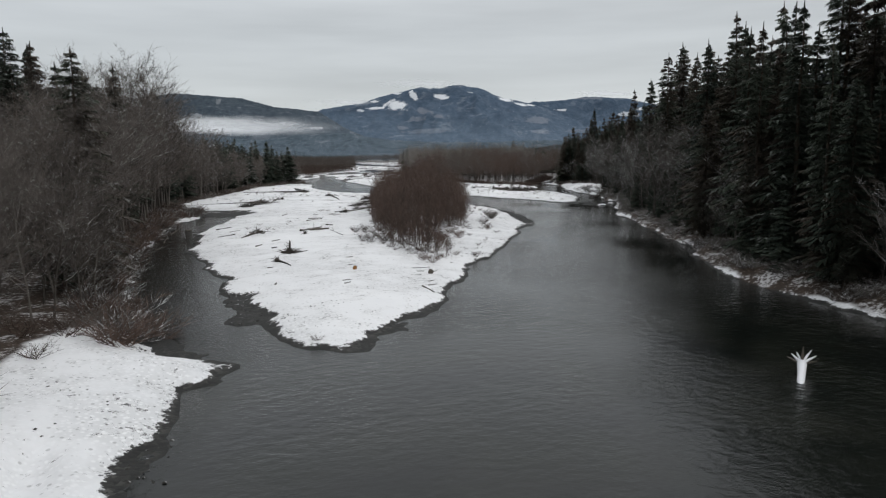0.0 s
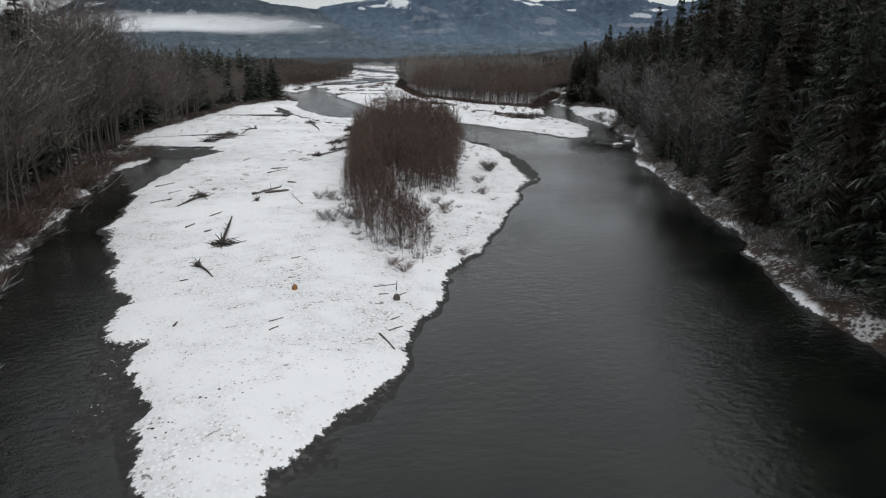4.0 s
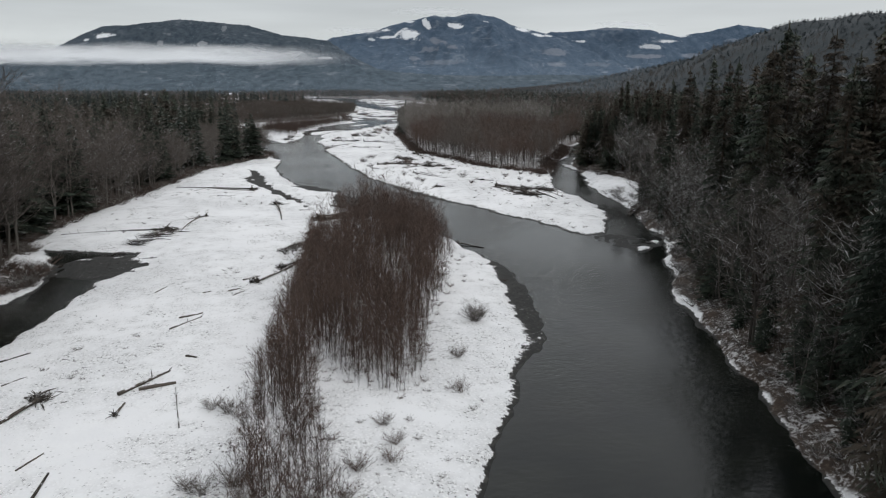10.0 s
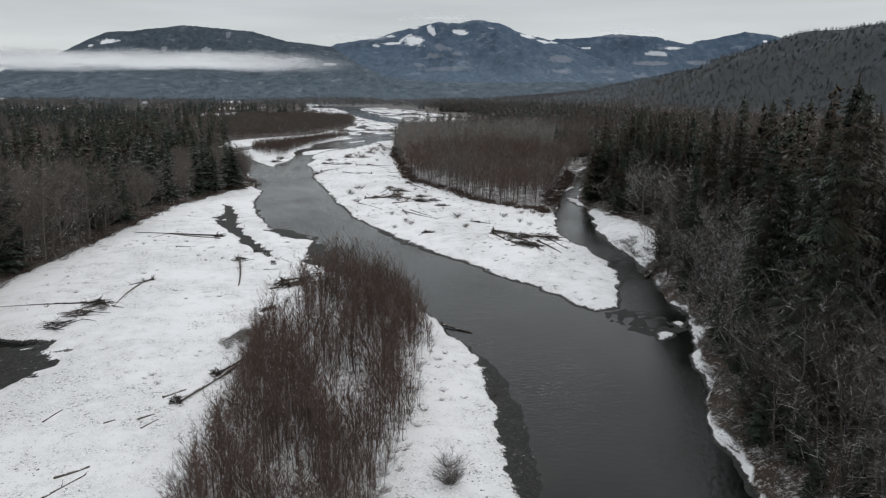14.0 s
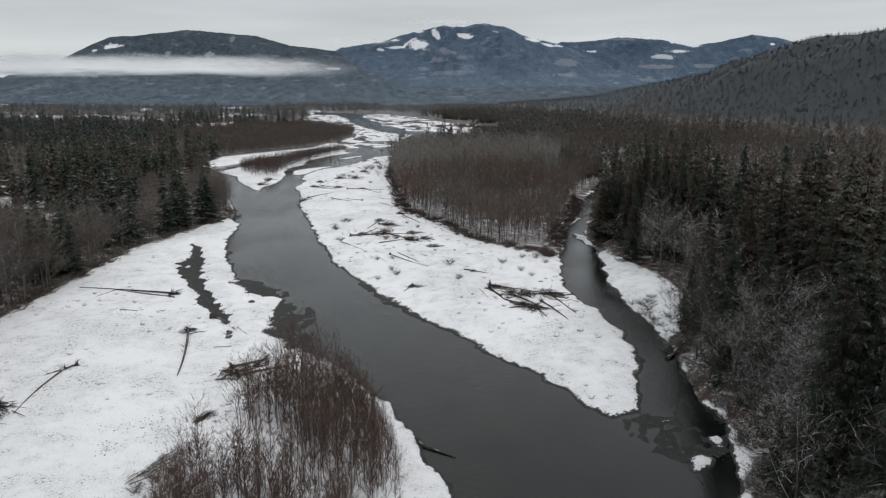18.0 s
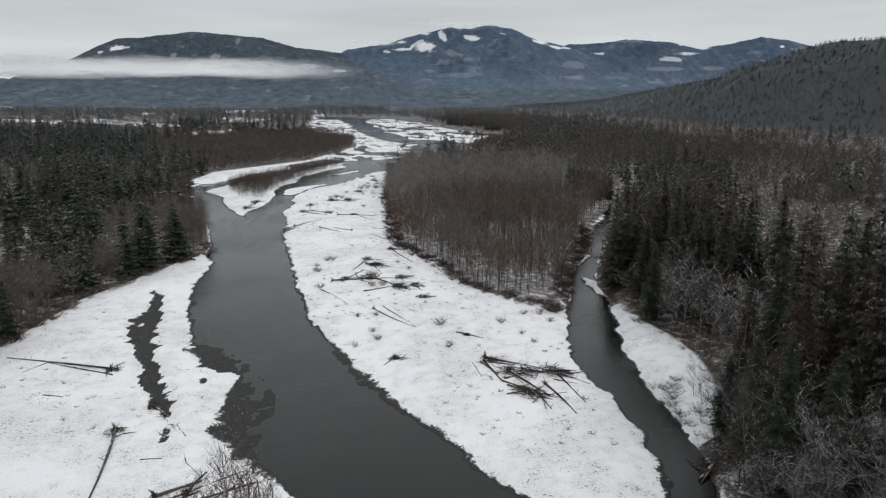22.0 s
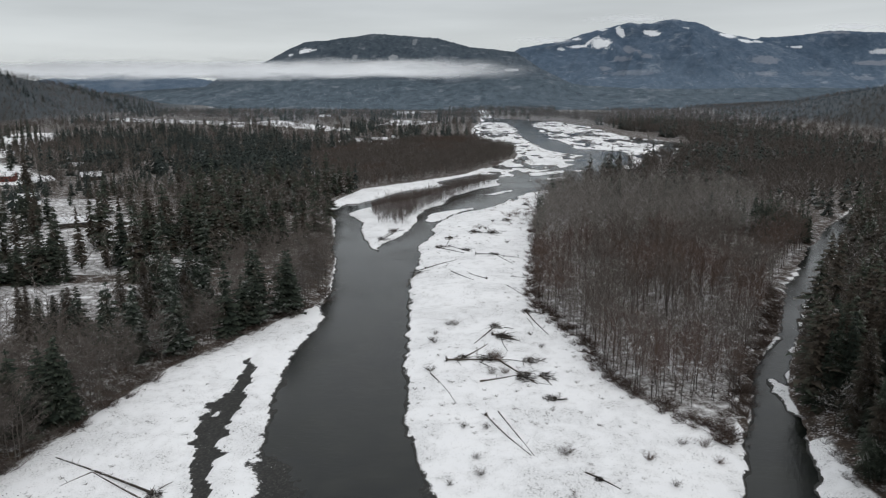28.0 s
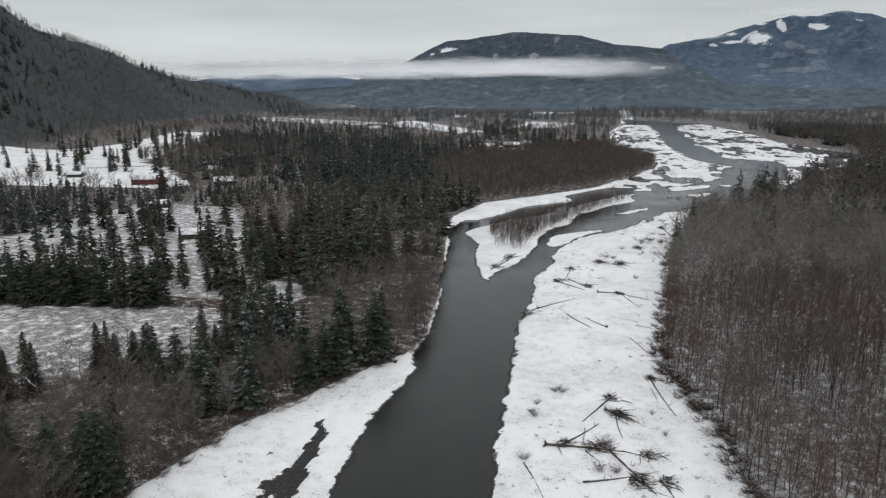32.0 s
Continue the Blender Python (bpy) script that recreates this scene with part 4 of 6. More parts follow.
front = np.argsort(inside_distance(ald_w[:, 0], ald_w[:, 1], FOREST_LEFT))
ald_p = dressed(ald_w[front], 116, 0.7, 1.15)
ald_p[:, 4] *= np.interp(ald_p[:, 1], [60, 105, 150, 210, 270, 330, 360], [0.6, 0.82, 1.2, 1.4, 1.1, 0.7, 0.58])
edge_w = ald_p[:230]
tree_things("alder", ALDERS_FINE, (GREY_BARK, GREY_TWIGS), edge_w[edge_w[:, 1] < 105], "bare grey-brown alder on the west bank", "alder", "alders along the west bank")
tree_things("alder", ALDERS, (GREY_BARK, GREY_TWIGS), edge_w[edge_w[:, 1] >= 105], "bare grey-brown alder on the west bank", "alder", "alders along the west bank")
joined("bare_trees", [union(c) for c in ALDERS_MID], ald_p[230:], GREY_TWIGS, "bare brown alders of the west wood", "trees")

# thicket of young alder and willow on the gravel bar
THICKET = plan("-9,113 -13,121 -14,132 -13.5,145 -12,156 -11,165 -8,184 -6,204 -3,224 1,238 8,243 15,235 21,214 19.5,198 14,183 8,167 5,153 1.5,147 -3,150 -5.5,158 -6.5,150 -6.5,138 -5.5,128 -6.5,120")
thick = spots(THICKET, -20, 36, 108, 262, 0.86, 121, lambda x, y: tufts(x, y, 6, 122) + 0.8 * tufts(x, y, 2.6, 124) > np.interp(y, [110, 150, 190, 215, 240], [-0.75, -0.8, -0.25, 0.15, 0.2]), inset=0.0)
edge = inside_distance(thick[:, 0], thick[:, 1], THICKET)
order = np.argsort(thick[:, 1])
thick, edge = thick[order], edge[order]
near = dressed(thick, 123, 0.42, 1.08)
near[:, 4] *= np.clip(0.5 + edge / 4.0, 0.5, 1.1) * np.interp(thick[:, 1], [112, 135, 160, 205, 245], [0.75, 0.95, 1.1, 1.3, 1.5])
tree_things("sapling", SAPLINGS, (DARK_BARK, RED_TWIGS), near[:290], "slender bare red-brown sapling in the thicket on the bar", "sapling", "saplings on the gravel bar")
joined("thicket_stems", [c[0] for c in SAPLINGS], near[290:], DARK_BARK, "thin dark stems of bare saplings", "thicket")
joined("thicket", [c[1] for c in SAPLINGS], near[290:], RED_TWIGS, "dense thicket of bare red-brown saplings", "thicket")

low = spots(THICKET, -20, 36, 108, 262, 1.7, 141, inset=-0.8)
under = dressed(low, 142, 0.25, 0.8)
# young alder wood on the island of logs
wood_i = spots(FOREST_ISLAND, 48, 175, 330, 640, 2.55, 131)
back = wood_i[:, 1] + 25 * tufts(wood_i[:, 0], wood_i[:, 1], 22, 130) > 470
old_i = wood_i[back & (wood_i[:, 1] < 600)]
old_i = old_i[np.random.default_rng(127).random(len(old_i)) < 0.36]
k = tufts(old_i[:, 0], old_i[:, 1], 16, 125) + 0.5 * tufts(old_i[:, 0], old_i[:, 1], 5, 126) > np.interp(old_i[:, 0], [80, 130], [0.75, 0.3])
joined("conifers", [union(c) for c in CONIFERS_MID], dressed(old_i[k], 117, 0.35, 0.62), NEEDLES, "dark firs among the bare trees of the island wood", "conifers")
joined("bare_trees", [union(c) for c in ALDERS_MID], dressed(old_i[~k], 120, 0.65, 1.1), PALE_TWIGS, "older bare grey alders of the island wood", "trees")
near_i = wood_i[~back & (tufts(wood_i[:, 0], wood_i[:, 1], 7, 119) + 0.5 * tufts(wood_i[:, 0], wood_i[:, 1], 3, 128) > -0.8)]
near_i = dressed(near_i, 132, 0.6, 1.2)
near_i[:, 4] *= 1 + 0.35 * tufts(near_i[:, 0], near_i[:, 1], 11, 138)
k = tufts(near_i[:, 0], near_i[:, 1], 18, 139) + 0.6 * tufts(near_i[:, 0], near_i[:, 1], 5, 140) > 0.1
joined("young_wood_stems", [c[0] for c in YOUNG_ALDERS], near_i[k], DARK_BARK, "slender dark stems of young alders in snow", "trees")
joined("young_wood_stems", [c[0] for c in YOUNG_ALDERS], near_i[~k], DARK_BARK, "slender dark stems of young alders in snow", "trees")
joined("young_wood", [c[1] for c in YOUNG_ALDERS], near_i[k], TWIGS, "dense wood of young bare grey-brown alders", "trees")
joined("young_wood", [c[1] for c in YOUNG_ALDERS], near_i[~k], RED_TWIGS, "dense wood of young bare red-brown alders", "trees")
far_i = spots(FOREST_ISLAND, 60, 420, 560, 1500, 7.6, 133)
k = tufts(far_i[:, 0], far_i[:, 1], 40, 135) + tufts(far_i[:, 0], far_i[:, 1], 12, 136) > np.interp(far_i[:, 1], [560, 700, 1100], [0.95, 0.6, 0.4])
joined("bare_trees", [c[1] for c in ALDERS_FAR], dressed(far_i[~k], 134, 0.7, 1.05), TWIGS, "distant bare woods", "trees")
joined("conifers", CONIFERS_FAR, dressed(far_i[k], 137, 0.5, 0.85), NEEDLES_FAR, "firs among the distant bare woods", "conifers")

# the valley behind: woods of firs and bare trees, thinner towards the fields
def in_fields(x, y):
    return np.maximum.reduce([inside_distance(x, y, f) for f in FIELDS]) > 0


def open_land(x, y):
    return value_noise(x, y, 120, 141) + 0.5 * value_noise(x, y, 40, 142)


rest_e = np.concatenate([spots(FOREST_RIGHT, 50, 900, 60, 1000, 8.6, 143, lambda x, y: (inside_distance(x, y, FOREST_RIGHT) > np.where(y < 342, 34, 1.0)) & (y > 0.75 * x + 10)),
                         spots(FOREST_ISLAND, 190, 420, 560, 2000, 14.0, 243), spots(FOREST_ISLAND, 420, 1000, 560, 2300, 15.0, 245, lambda x, y: (y > 0.75 * x) & (hills(x, y) < 8))])
k = (open_land(rest_e[:, 0], rest_e[:, 1]) + 0.7 * tufts(rest_e[:, 0], rest_e[:, 1], 14, 144) > np.interp(rest_e[:, 1], [430, 560, 760], [0.15, 0.5, 0.72])) | (rest_e[:, 2] > 14)
close = (rest_e[:, 1] < 520) & (rest_e[:, 0] < 230)
joined("conifers", [union(c) for c in CONIFERS_MID], dressed(rest_e[k & close], 145, 0.45, 0.85), NEEDLES, "wood of dark firs behind the east bank", "conifers")
joined("conifers", CONIFERS_FAR, dressed(rest_e[k & ~close], 145, 0.32, 0.68), NEEDLES_FAR, "wood of dark firs on the valley floor", "conifers")
joined("bare_trees", [union(c) for c in ALDERS_MID], dressed(rest_e[~k & close], 146, 0.6, 1.0), TWIGS, "bare woods behind the east bank", "trees")
joined("bare_trees", [c[1] for c in ALDERS_FAR], dressed(rest_e[~k & ~close], 146, 0.7, 1.1), TWIGS, "bare woods on the valley floor", "trees")
rest_w = np.concatenate([spots(FOREST_LEFT, -560, -30, 60, 1100, 8.4, 147, lambda x, y: (inside_distance(x, y, FOREST_LEFT) > np.where(y < 470, 32, 2)) & ~in_fields(x, y) & ((inside_distance(x, y, YARDS) < 0) | ((value_noise(x, y, 7, 149) > 0.34) & (x < -98))) & (y > -0.95 * x - 40)),
                         spots(FOREST_LEFT, -1150, -560, 500, 2300, 15.0, 246, lambda x, y: ~in_fields(x, y) & (y > -0.9 * x + 100)),
                         spots(FOREST_LEFT, -560, 60, 1100, 2300, 15.0, 244, lambda x, y: ~in_fields(x, y))])
rest_w = np.concatenate([rest_w, spots(plan("50,1720 225,1740 320,2700 -60,2700 40,2100"), -60, 330, 1700, 2700, 16.0, 247)])
rest_w = rest_w[~((inside_distance(rest_w[:, 0], rest_w[:, 1], UPSTREAM) > -3))]
creek = spots(FOREST_RIGHT, 94, 240, 328, 530, 5.2, 266, lambda x, y: inside_distance(x, y, FOREST_RIGHT) < 42, inset=0.8)
k = tufts(creek[:, 0], creek[:, 1], 12, 267) + 0.6 * tufts(creek[:, 0], creek[:, 1], 5, 268) > -0.1
joined("conifers", [union(c) for c in CONIFERS_MID], broad(dressed(creek[k], 269, 0.4, 0.8), 1.12, 0.9), NEEDLES, "dark firs standing along the creek", "conifers")
joined("bare_trees", [union(c) for c in ALDERS_MID], dressed(creek[~k], 270, 0.55, 0.95), GREY_TWIGS, "bare grey alders along the creek", "trees")
west = np.interp(rest_w[:, 0], [-220, -120, -90], [-0.15, -0.05, 0.08]) * (rest_w[:, 1] < 900)
k = open_land(rest_w[:, 0], rest_w[:, 1]) + 0.7 * tufts(rest_w[:, 0], rest_w[:, 1], 14, 148) + west > np.interp(rest_w[:, 1], [430, 520, 620, 800, 1000, 1200], [-0.05, 0.45, 0.25, 0.05, 0.2, 0.45])
close = (rest_w[:, 1] < 640) & (rest_w[:, 0] > -190)
small = 1 - 0.5 * ((rest_w[:, 0] < -130) & (rest_w[:, 1] < 700) & (rest_w[:, 1] > 560))
mid_w = broad(dressed(rest_w[k & close], 149, 0.4, 0.80), 1.25, 0.82)
mid_w[:, 4] *= small[k & close]
joined("conifers", [union(c) for c in CONIFERS_MID], mid_w, NEEDLES, "wood of dark firs behind the west bank", "conifers")
far_w = dressed(rest_w[k & ~close], 149, 0.34, 0.75)
far_w[:, 4] *= small[k & ~close]
joined("conifers", CONIFERS_FAR, far_w, NEEDLES_FAR, "distant wood of dark firs", "conifers")
joined("bare_trees", [union(c) for c in ALDERS_MID], dressed(rest_w[~k & close], 150, 0.6, 1.0), GREY_TWIGS, "bare woods behind the west bank", "trees")
joined("bare_trees", [c[1] for c in ALDERS_FAR], dressed(rest_w[~k & ~close], 150, 0.6, 1.0), TWIGS, "distant bare woods", "trees")
row = spots(plan("-185,397 -126,405 -98,409 -98,417 -126,416 -185,409"), -190, -95, 390, 420, 4.2, 248, inset=0.0)
joined("conifers", [union(c) for c in CONIFERS_MID], broad(dressed(row, 249, 0.36, 0.66)), NEEDLES, "row of dark firs behind the meadow", "conifers")
front_w = spots(plan("-110,336 -90,340 -62,368 -40,362 -30,372 -50,386 -64,380 -86,358 -110,345"), -110, -28, 334, 390, 8.5, 260, inset=0.0)
tree_things("conifer", CONIFERS[1:4], (BARK, NEEDLES), broad(dressed(front_w, 261, 0.38, 0.60)), "dark green fir at the edge of the meadow", "conifer", "firs by the meadow")
lone = spots(plan("-96,420 -58,420 -58,442 -94,450"), -96, -58, 420, 450, 10.0, 262)
tree_things("conifer", CONIFERS[1:4], (BARK, NEEDLES), broad(dressed(lone, 263, 0.2, 0.40)), "small dark green fir on open snowy ground", "conifer", "firs by the meadow")
field = spots(plan("-520,650 -270,660 -350,775 -450,1000 -620,1240 -560,900"), -620, -265, 650, 1240, 34.0, 264)
joined("field_firs", [union(c) for c in CONIFERS_MID], dressed(field, 265, 0.4, 0.8), NEEDLES, "single dark firs scattered over the snowy field", "conifers")
# firs on the valley sides
def on_hill(x, y):
    return (hills(x, y) > 8) & ~in_fields(x, y)


slope = np.concatenate([spots(plan("440,600 1000,900 1000,2600 500,2600"), 440, 1000, 600, 2500, 10.0, 251, on_hill), spots(plan("-430,560 -1080,900 -1080,2500 -700,2500"), -1080, -430, 560, 2400, 11.5, 252, on_hill)])
slope = slope[(slope[:, 1] > 0.75 * np.abs(slope[:, 0]) + 60)]
slope[:, 2] -= 1.5
k = tufts(slope[:, 0], slope[:, 1], 90, 254) + 0.8 * tufts(slope[:, 0], slope[:, 1], 22, 255) + np.interp(hills(slope[:, 0], slope[:, 1]), [8, 60, 140], [-0.3, 0.4, 1.1]) - 0.75 * (slope[:, 0] < 0) > 0
joined("hill_woods", [conifer(q, 6, 5, 0, wide=w, bare=0.0, full=0.6)[1] for q, w in ((25, 9.0), (26, 10.5), (27, 12.0))], dressed(slope[k], 253, 0.22, 0.36) * np.array([1, 1, 1, 1, 1, 0.72]), NEEDLES_HAZY, "dark conifer woods on the valley sides", "conifers")
joined("hill_bare_woods", [c[1] for c in ALDERS_FAR], dressed(slope[~k], 256, 0.5, 0.75), TWIGS, "bare grey-brown woods on the valley sides", "trees")


# ---- shrubs along the banks ----
def shrub_shape(seed, stems=26, twigs=5, flat=0.75, thick=0.016):
    """Many thin stems that spread from one foot; about one metre in radius."""
    rg = random.Random(seed)
    g = Geo()
    for k in range(stems):
        a, lift = rg.uniform(0, 6.283), rg.uniform(0.35, 1.3)
        d = np.array([math.cos(a), math.sin(a), lift * flat])
        d = d / np.linalg.norm(d) * rg.uniform(0.7, 1.2)
        foot = np.array([rg.uniform(-0.2, 0.2), rg.uniform(-0.2, 0.2), -0.05])
        side = np.cross(d, (rg.uniform(-1, 1), rg.uniform(-1, 1), 0.3))
        side = side / (np.linalg.norm(side) + 1e-9) * thick
        g.tri(tuple(foot + side), tuple(foot - side), tuple(foot + d))
        for t in range(twigs):
            s = foot + d * rg.uniform(0.35, 0.95)
            e = d * 0.25 + np.array([rg.uniform(-1, 1), rg.uniform(-1, 1), rg.uniform(-0.2, 0.9)]) * 0.32
            n = np.cross(e, (rg.uniform(-1, 1), rg.uniform(-1, 1), rg.uniform(-1, 1)))
            n = n / (np.linalg.norm(n) + 1e-9) * thick * 0.7
            g.tri(tuple(s + n), tuple(s - n), tuple(s + e))
    return g


SHRUB_SHAPES = [shrub_shape(s) for s in (301, 302, 303, 304)]
SHRUB_MESHES = {}
for mat in (RED_TWIGS, TWIGS, FROST_TWIGS):
    SHRUB_MESHES[mat.name] = [shrub_shape(s, 48, 8, 1.35, 0.010).mesh("shrub", mat) for s in (305, 306, 307, 308)]
SHRUB_WORDS = {RED_TWIGS.name: "low bare red-brown shrub standing in the snow", TWIGS.name: "low bare grey-brown shrub standing in the snow", FROST_TWIGS.name: "bare snow-dusted shrub on the river bank"}


def shrub(x, y, size, mat=RED_TWIGS, group="shrubs on the bars"):
    rg = random.Random(int(x * 10) * 1009 + int(y * 10))
    z = float(ground_height(np.array([x]), np.array([y]))[0])
    ob = new("shrub", SHRUB_MESHES[mat.name][rg.randrange(4)])
    ob.matrix_world = pose(x, y, z, 0, 0, rg.uniform(0, 360)) @ Matrix.Diagonal((size, size, size * rg.uniform(0.75, 1.0), 1))
    return tagged(ob, SHRUB_WORDS[mat.name], "shrub", group)


def rim(poly, y0, y1, gap, lo, hi, seed):
    """Places along an outline between two northings, lo to hi metres inside it."""
    rg = np.random.default_rng(seed)
    out = []
    for (ax, ay), (bx, by) in zip(poly, np.roll(poly, -1, 0)):
        length = math.hypot(bx - ax, by - ay)
        if length > 300 or max(ay, by) < y0 or min(ay, by) > y1:
            continue
        for k in range(max(1, int(length / gap))):
            s = rg.random()
            x, y = ax + (bx - ax) * s, ay + (by - ay) * s
            nx, ny = -(by - ay) / length, (bx - ax) / length
            inner = inside_distance(np.array([x + nx]), np.array([y + ny]), poly)[0] > 0
            d = rg.uniform(lo, hi) * (1 if inner else -1)
            out.append((x + nx * d, y + ny * d))
    return np.array(out)


def rim_shrubs(places, lo, hi, mat, label, seed):
    z = ground_height(places[:, 0], places[:, 1])
    joined("shrubs", SHRUB_SHAPES, dressed(np.concatenate([places, z[:, None]], 1), seed, lo, hi), mat, label, "shrubs")


rim_shrubs(rim(RIGHT_BANK, 62, 262, 0.75, 0.4, 4.5, 311), 0.7, 2.1, FROST_TWIGS, "snow-dusted shrubs overhanging the east bank", 311)
west_rim = rim(FOREST_LEFT, 62, 400, 1.3, -1.6, 3.0, 312)
rim_shrubs(west_rim[::2], 1.2, 3.0, RED_TWIGS, "red-brown shrubs along the west wood", 312)
rim_shrubs(west_rim[1::2], 1.0, 2.6, TWIGS, "grey-brown shrubs along the west wood", 315)
isle_rim = rim(FOREST_ISLAND, 318, 600, 0.55, -2.2, 3.0, 313)
rim_shrubs(isle_rim[(isle_rim[:, 0] > 45) & (isle_rim[:, 0] < 130)], 0.8, 2.3, RED_TWIGS, "red-brown shrubs along the island wood", 313)
rim_shrubs(rim(FOREST_RIGHT, 240, 420, 2.0, -1.0, 1.5, 314), 0.8, 1.9, TWIGS, "bare shrubs along the creek", 314)
west_edge = rim(LEFT_BANK, 84, 205, 0.7, -0.3, 4.5, 316)
west_edge = west_edge[west_edge[:, 0] < -38]
rim_shrubs(west_edge[::2], 1.2, 3.4, RED_TWIGS, "red-brown shrubs hanging over the slough", 316)
rim_shrubs(west_edge[1::2], 1.2, 3.0, FROST_TWIGS, "snow-dusted shrubs hanging over the slough", 317)
shrub(38.1, 352.8, 2.6, RED_TWIGS)
shrub(23.5, 345.5, 2.0, TWIGS)
shrub(49.1, 308.1, 2.2, RED_TWIGS)
shrub(34.1, 301.0, 1.7, TWIGS)
shrub(33.5, 306.2, 1.2, TWIGS)
shrub(31.3, 317.6, 1.2, TWIGS)
shrub(26.7, 377.5, 1.6, TWIGS)
shrub(22.5, 365.8, 1.2, TWIGS)
shrub(63.2, 306.7, 1.7, RED_TWIGS)
shrub(70.5, 312.7, 1.4, TWIGS)
shrub(74.2, 312.0, 1.8, RED_TWIGS)
shrub(74.9, 306.6, 1.5, RED_TWIGS)
shrub(65.4, 298.7, 1.2, TWIGS)
shrub(66.4, 292.7, 1.2, TWIGS)
shrub(29.0, 298.3, 1.1, TWIGS)
shrub(48.0, 293.4, 1.3, TWIGS)
shrub(49.9, 360.7, 1.2, TWIGS)
shrub(35.6, 317.5, 1.2, TWIGS)
shrub(28.4, 377.4, 2.0, TWIGS)
shrub(23.3, 364.1, 1.6, TWIGS)
shrub(23.3, 370.1, 1.2, TWIGS)
shrub(34.3, 503.6, 2.2, TWIGS)
shrub(36.9, 513.9, 2.0, TWIGS)
shrub(42.0, 503.4, 2.4, TWIGS)
shrub(39.8, 512.6, 2.0, TWIGS)
shrub(56.1, 551.9, 3.2, RED_TWIGS)
shrub(52.1, 546.2, 2.6, RED_TWIGS)
shrub(60.8, 548.1, 2.8, RED_TWIGS)
shrub(47.8, 483.0, 1.5, TWIGS)
shrub(43.4, 532.5, 1.6, TWIGS)
shrub(38.7, 351.8, 2.6, RED_TWIGS)
shrub(37.3, 344.0, 2.0, TWIGS)
shrub(40.3, 344.1, 1.8, RED_TWIGS)
shrub(48.0, 370.0, 1.0, TWIGS)
shrub(51.3, 394.5, 1.2, RED_TWIGS)
shrub(15.2, 170.7, 2.1, TWIGS)
shrub(14.7, 168.1, 2.0, TWIGS)
shrub(-7.2, 211.9, 1.8, TWIGS)
shrub(-5.4, 213.3, 1.8, TWIGS)
shrub(-9.0, 209.7, 1.4, TWIGS)
shrub(-13.6, 134.4, 2.2, TWIGS)
shrub(-15.8, 133.5, 1.6, TWIGS)
shrub(-16.9, 134.2, 1.4, TWIGS)
shrub(-14.8, 146.8, 1.6, TWIGS)
shrub(-16.4, 148.0, 1.4, TWIGS)
shrub(-31.1, 233.4, 1.6, TWIGS)
shrub(-33.4, 231.0, 1.6, TWIGS)
shrub(-11.1, 112.3, 1.5, RED_TWIGS)
shrub(-11.9, 114.2, 1.0, RED_TWIGS)
shrub(-3.8, 117.5, 1.0, RED_TWIGS)
shrub(-0.8, 138.2, 1.4, RED_TWIGS)
shrub(-1.4, 135.3, 1.4, RED_TWIGS)
shrub(-4.3, 134.5, 1.6, RED_TWIGS)
shrub(9.3, 156.1, 1.5, RED_TWIGS)
shrub(7.3, 147.3, 1.4, RED_TWIGS)
shrub(14.3, 168.0, 2.0, TWIGS)
shrub(-5.4, 130.8, 1.5, RED_TWIGS)
shrub(-1.3, 141.7, 1.4, RED_TWIGS)

# brush on the spit and the wide red-brown thicket upstream
SPIT_BRUSH = plan("-8,515 -16,545 -20,565 -16,582 -2,606 20,645 42,682 54,690 38,655 23,615 11,577 4,548 0,520")
brush = spots(SPIT_BRUSH, -20, 60, 525, 700, 1.4, 321, lambda x, y: tufts(x, y, 6, 320) > -0.6, inset=0.0)
joined("brush", [union(c) for c in SAPLINGS], dressed(brush, 322, 0.6, 1.1), RED_TWIGS, "red-brown brush on the gravel spit", "brush")
WILLOWS = [bare_tree(q, 7.0, 10, 4, 1, spread=0.5, stem=0.05, thick=0.10, first=0.05, upright=0.8, solid=False) for q in (75, 76)]
brush = spots(UPSTREAM, -120, 90, 640, 1110, 4.0, 323)
k = tufts(brush[:, 0], brush[:, 1], 45, 325) + 0.8 * tufts(brush[:, 0], brush[:, 1], 12, 326) > -0.15
joined("thicket", [union(c) for c in WILLOWS], dressed(brush[~k], 324, 0.6, 1.15), RED_TWIGS, "broad thicket of bare red-brown willows upstream", "thicket")
joined("thicket", [union(c) for c in WILLOWS], dressed(brush[k], 327, 0.8, 1.5), TWIGS, "bare grey-brown trees in the upstream thicket", "thicket")

# dry stalks and low twigs that stick out of the snow
stalk_at = np.concatenate([spots(GRAVEL_BAR, -45, 30, 80, 380, 5.0, 331, lambda x, y: tufts(x, y, 15, 332) > 0.2), spots(LOG_ISLAND, 14, 100, 222, 520, 4.0, 333, lambda x, y: (tufts(x, y, 12, 334) > 0.15) & (inside_distance(x, y, FOREST_ISLAND) < -1))])
joined("undergrowth", SHRUB_SHAPES, under, RED_TWIGS, "low red-brown undergrowth between the saplings", "shrubs")
west_low = spots(FOREST_LEFT, -120, -35, 270, 400, 3.6, 339, lambda x, y: (inside_distance(x, y, FOREST_LEFT) < 45) & (inside_distance(x, y, MEADOW) < 0))
joined("undergrowth", SHRUB_SHAPES, dressed(west_low, 340, 1.0, 2.4), TWIGS, "grey-brown undergrowth of the west wood", "shrubs")
joined("dry_stalks", SHRUB_SHAPES[:2], dressed(stalk_at, 335, 0.2, 0.7), RED_TWIGS, "dry stalks sticking out of the snow", "stalks")

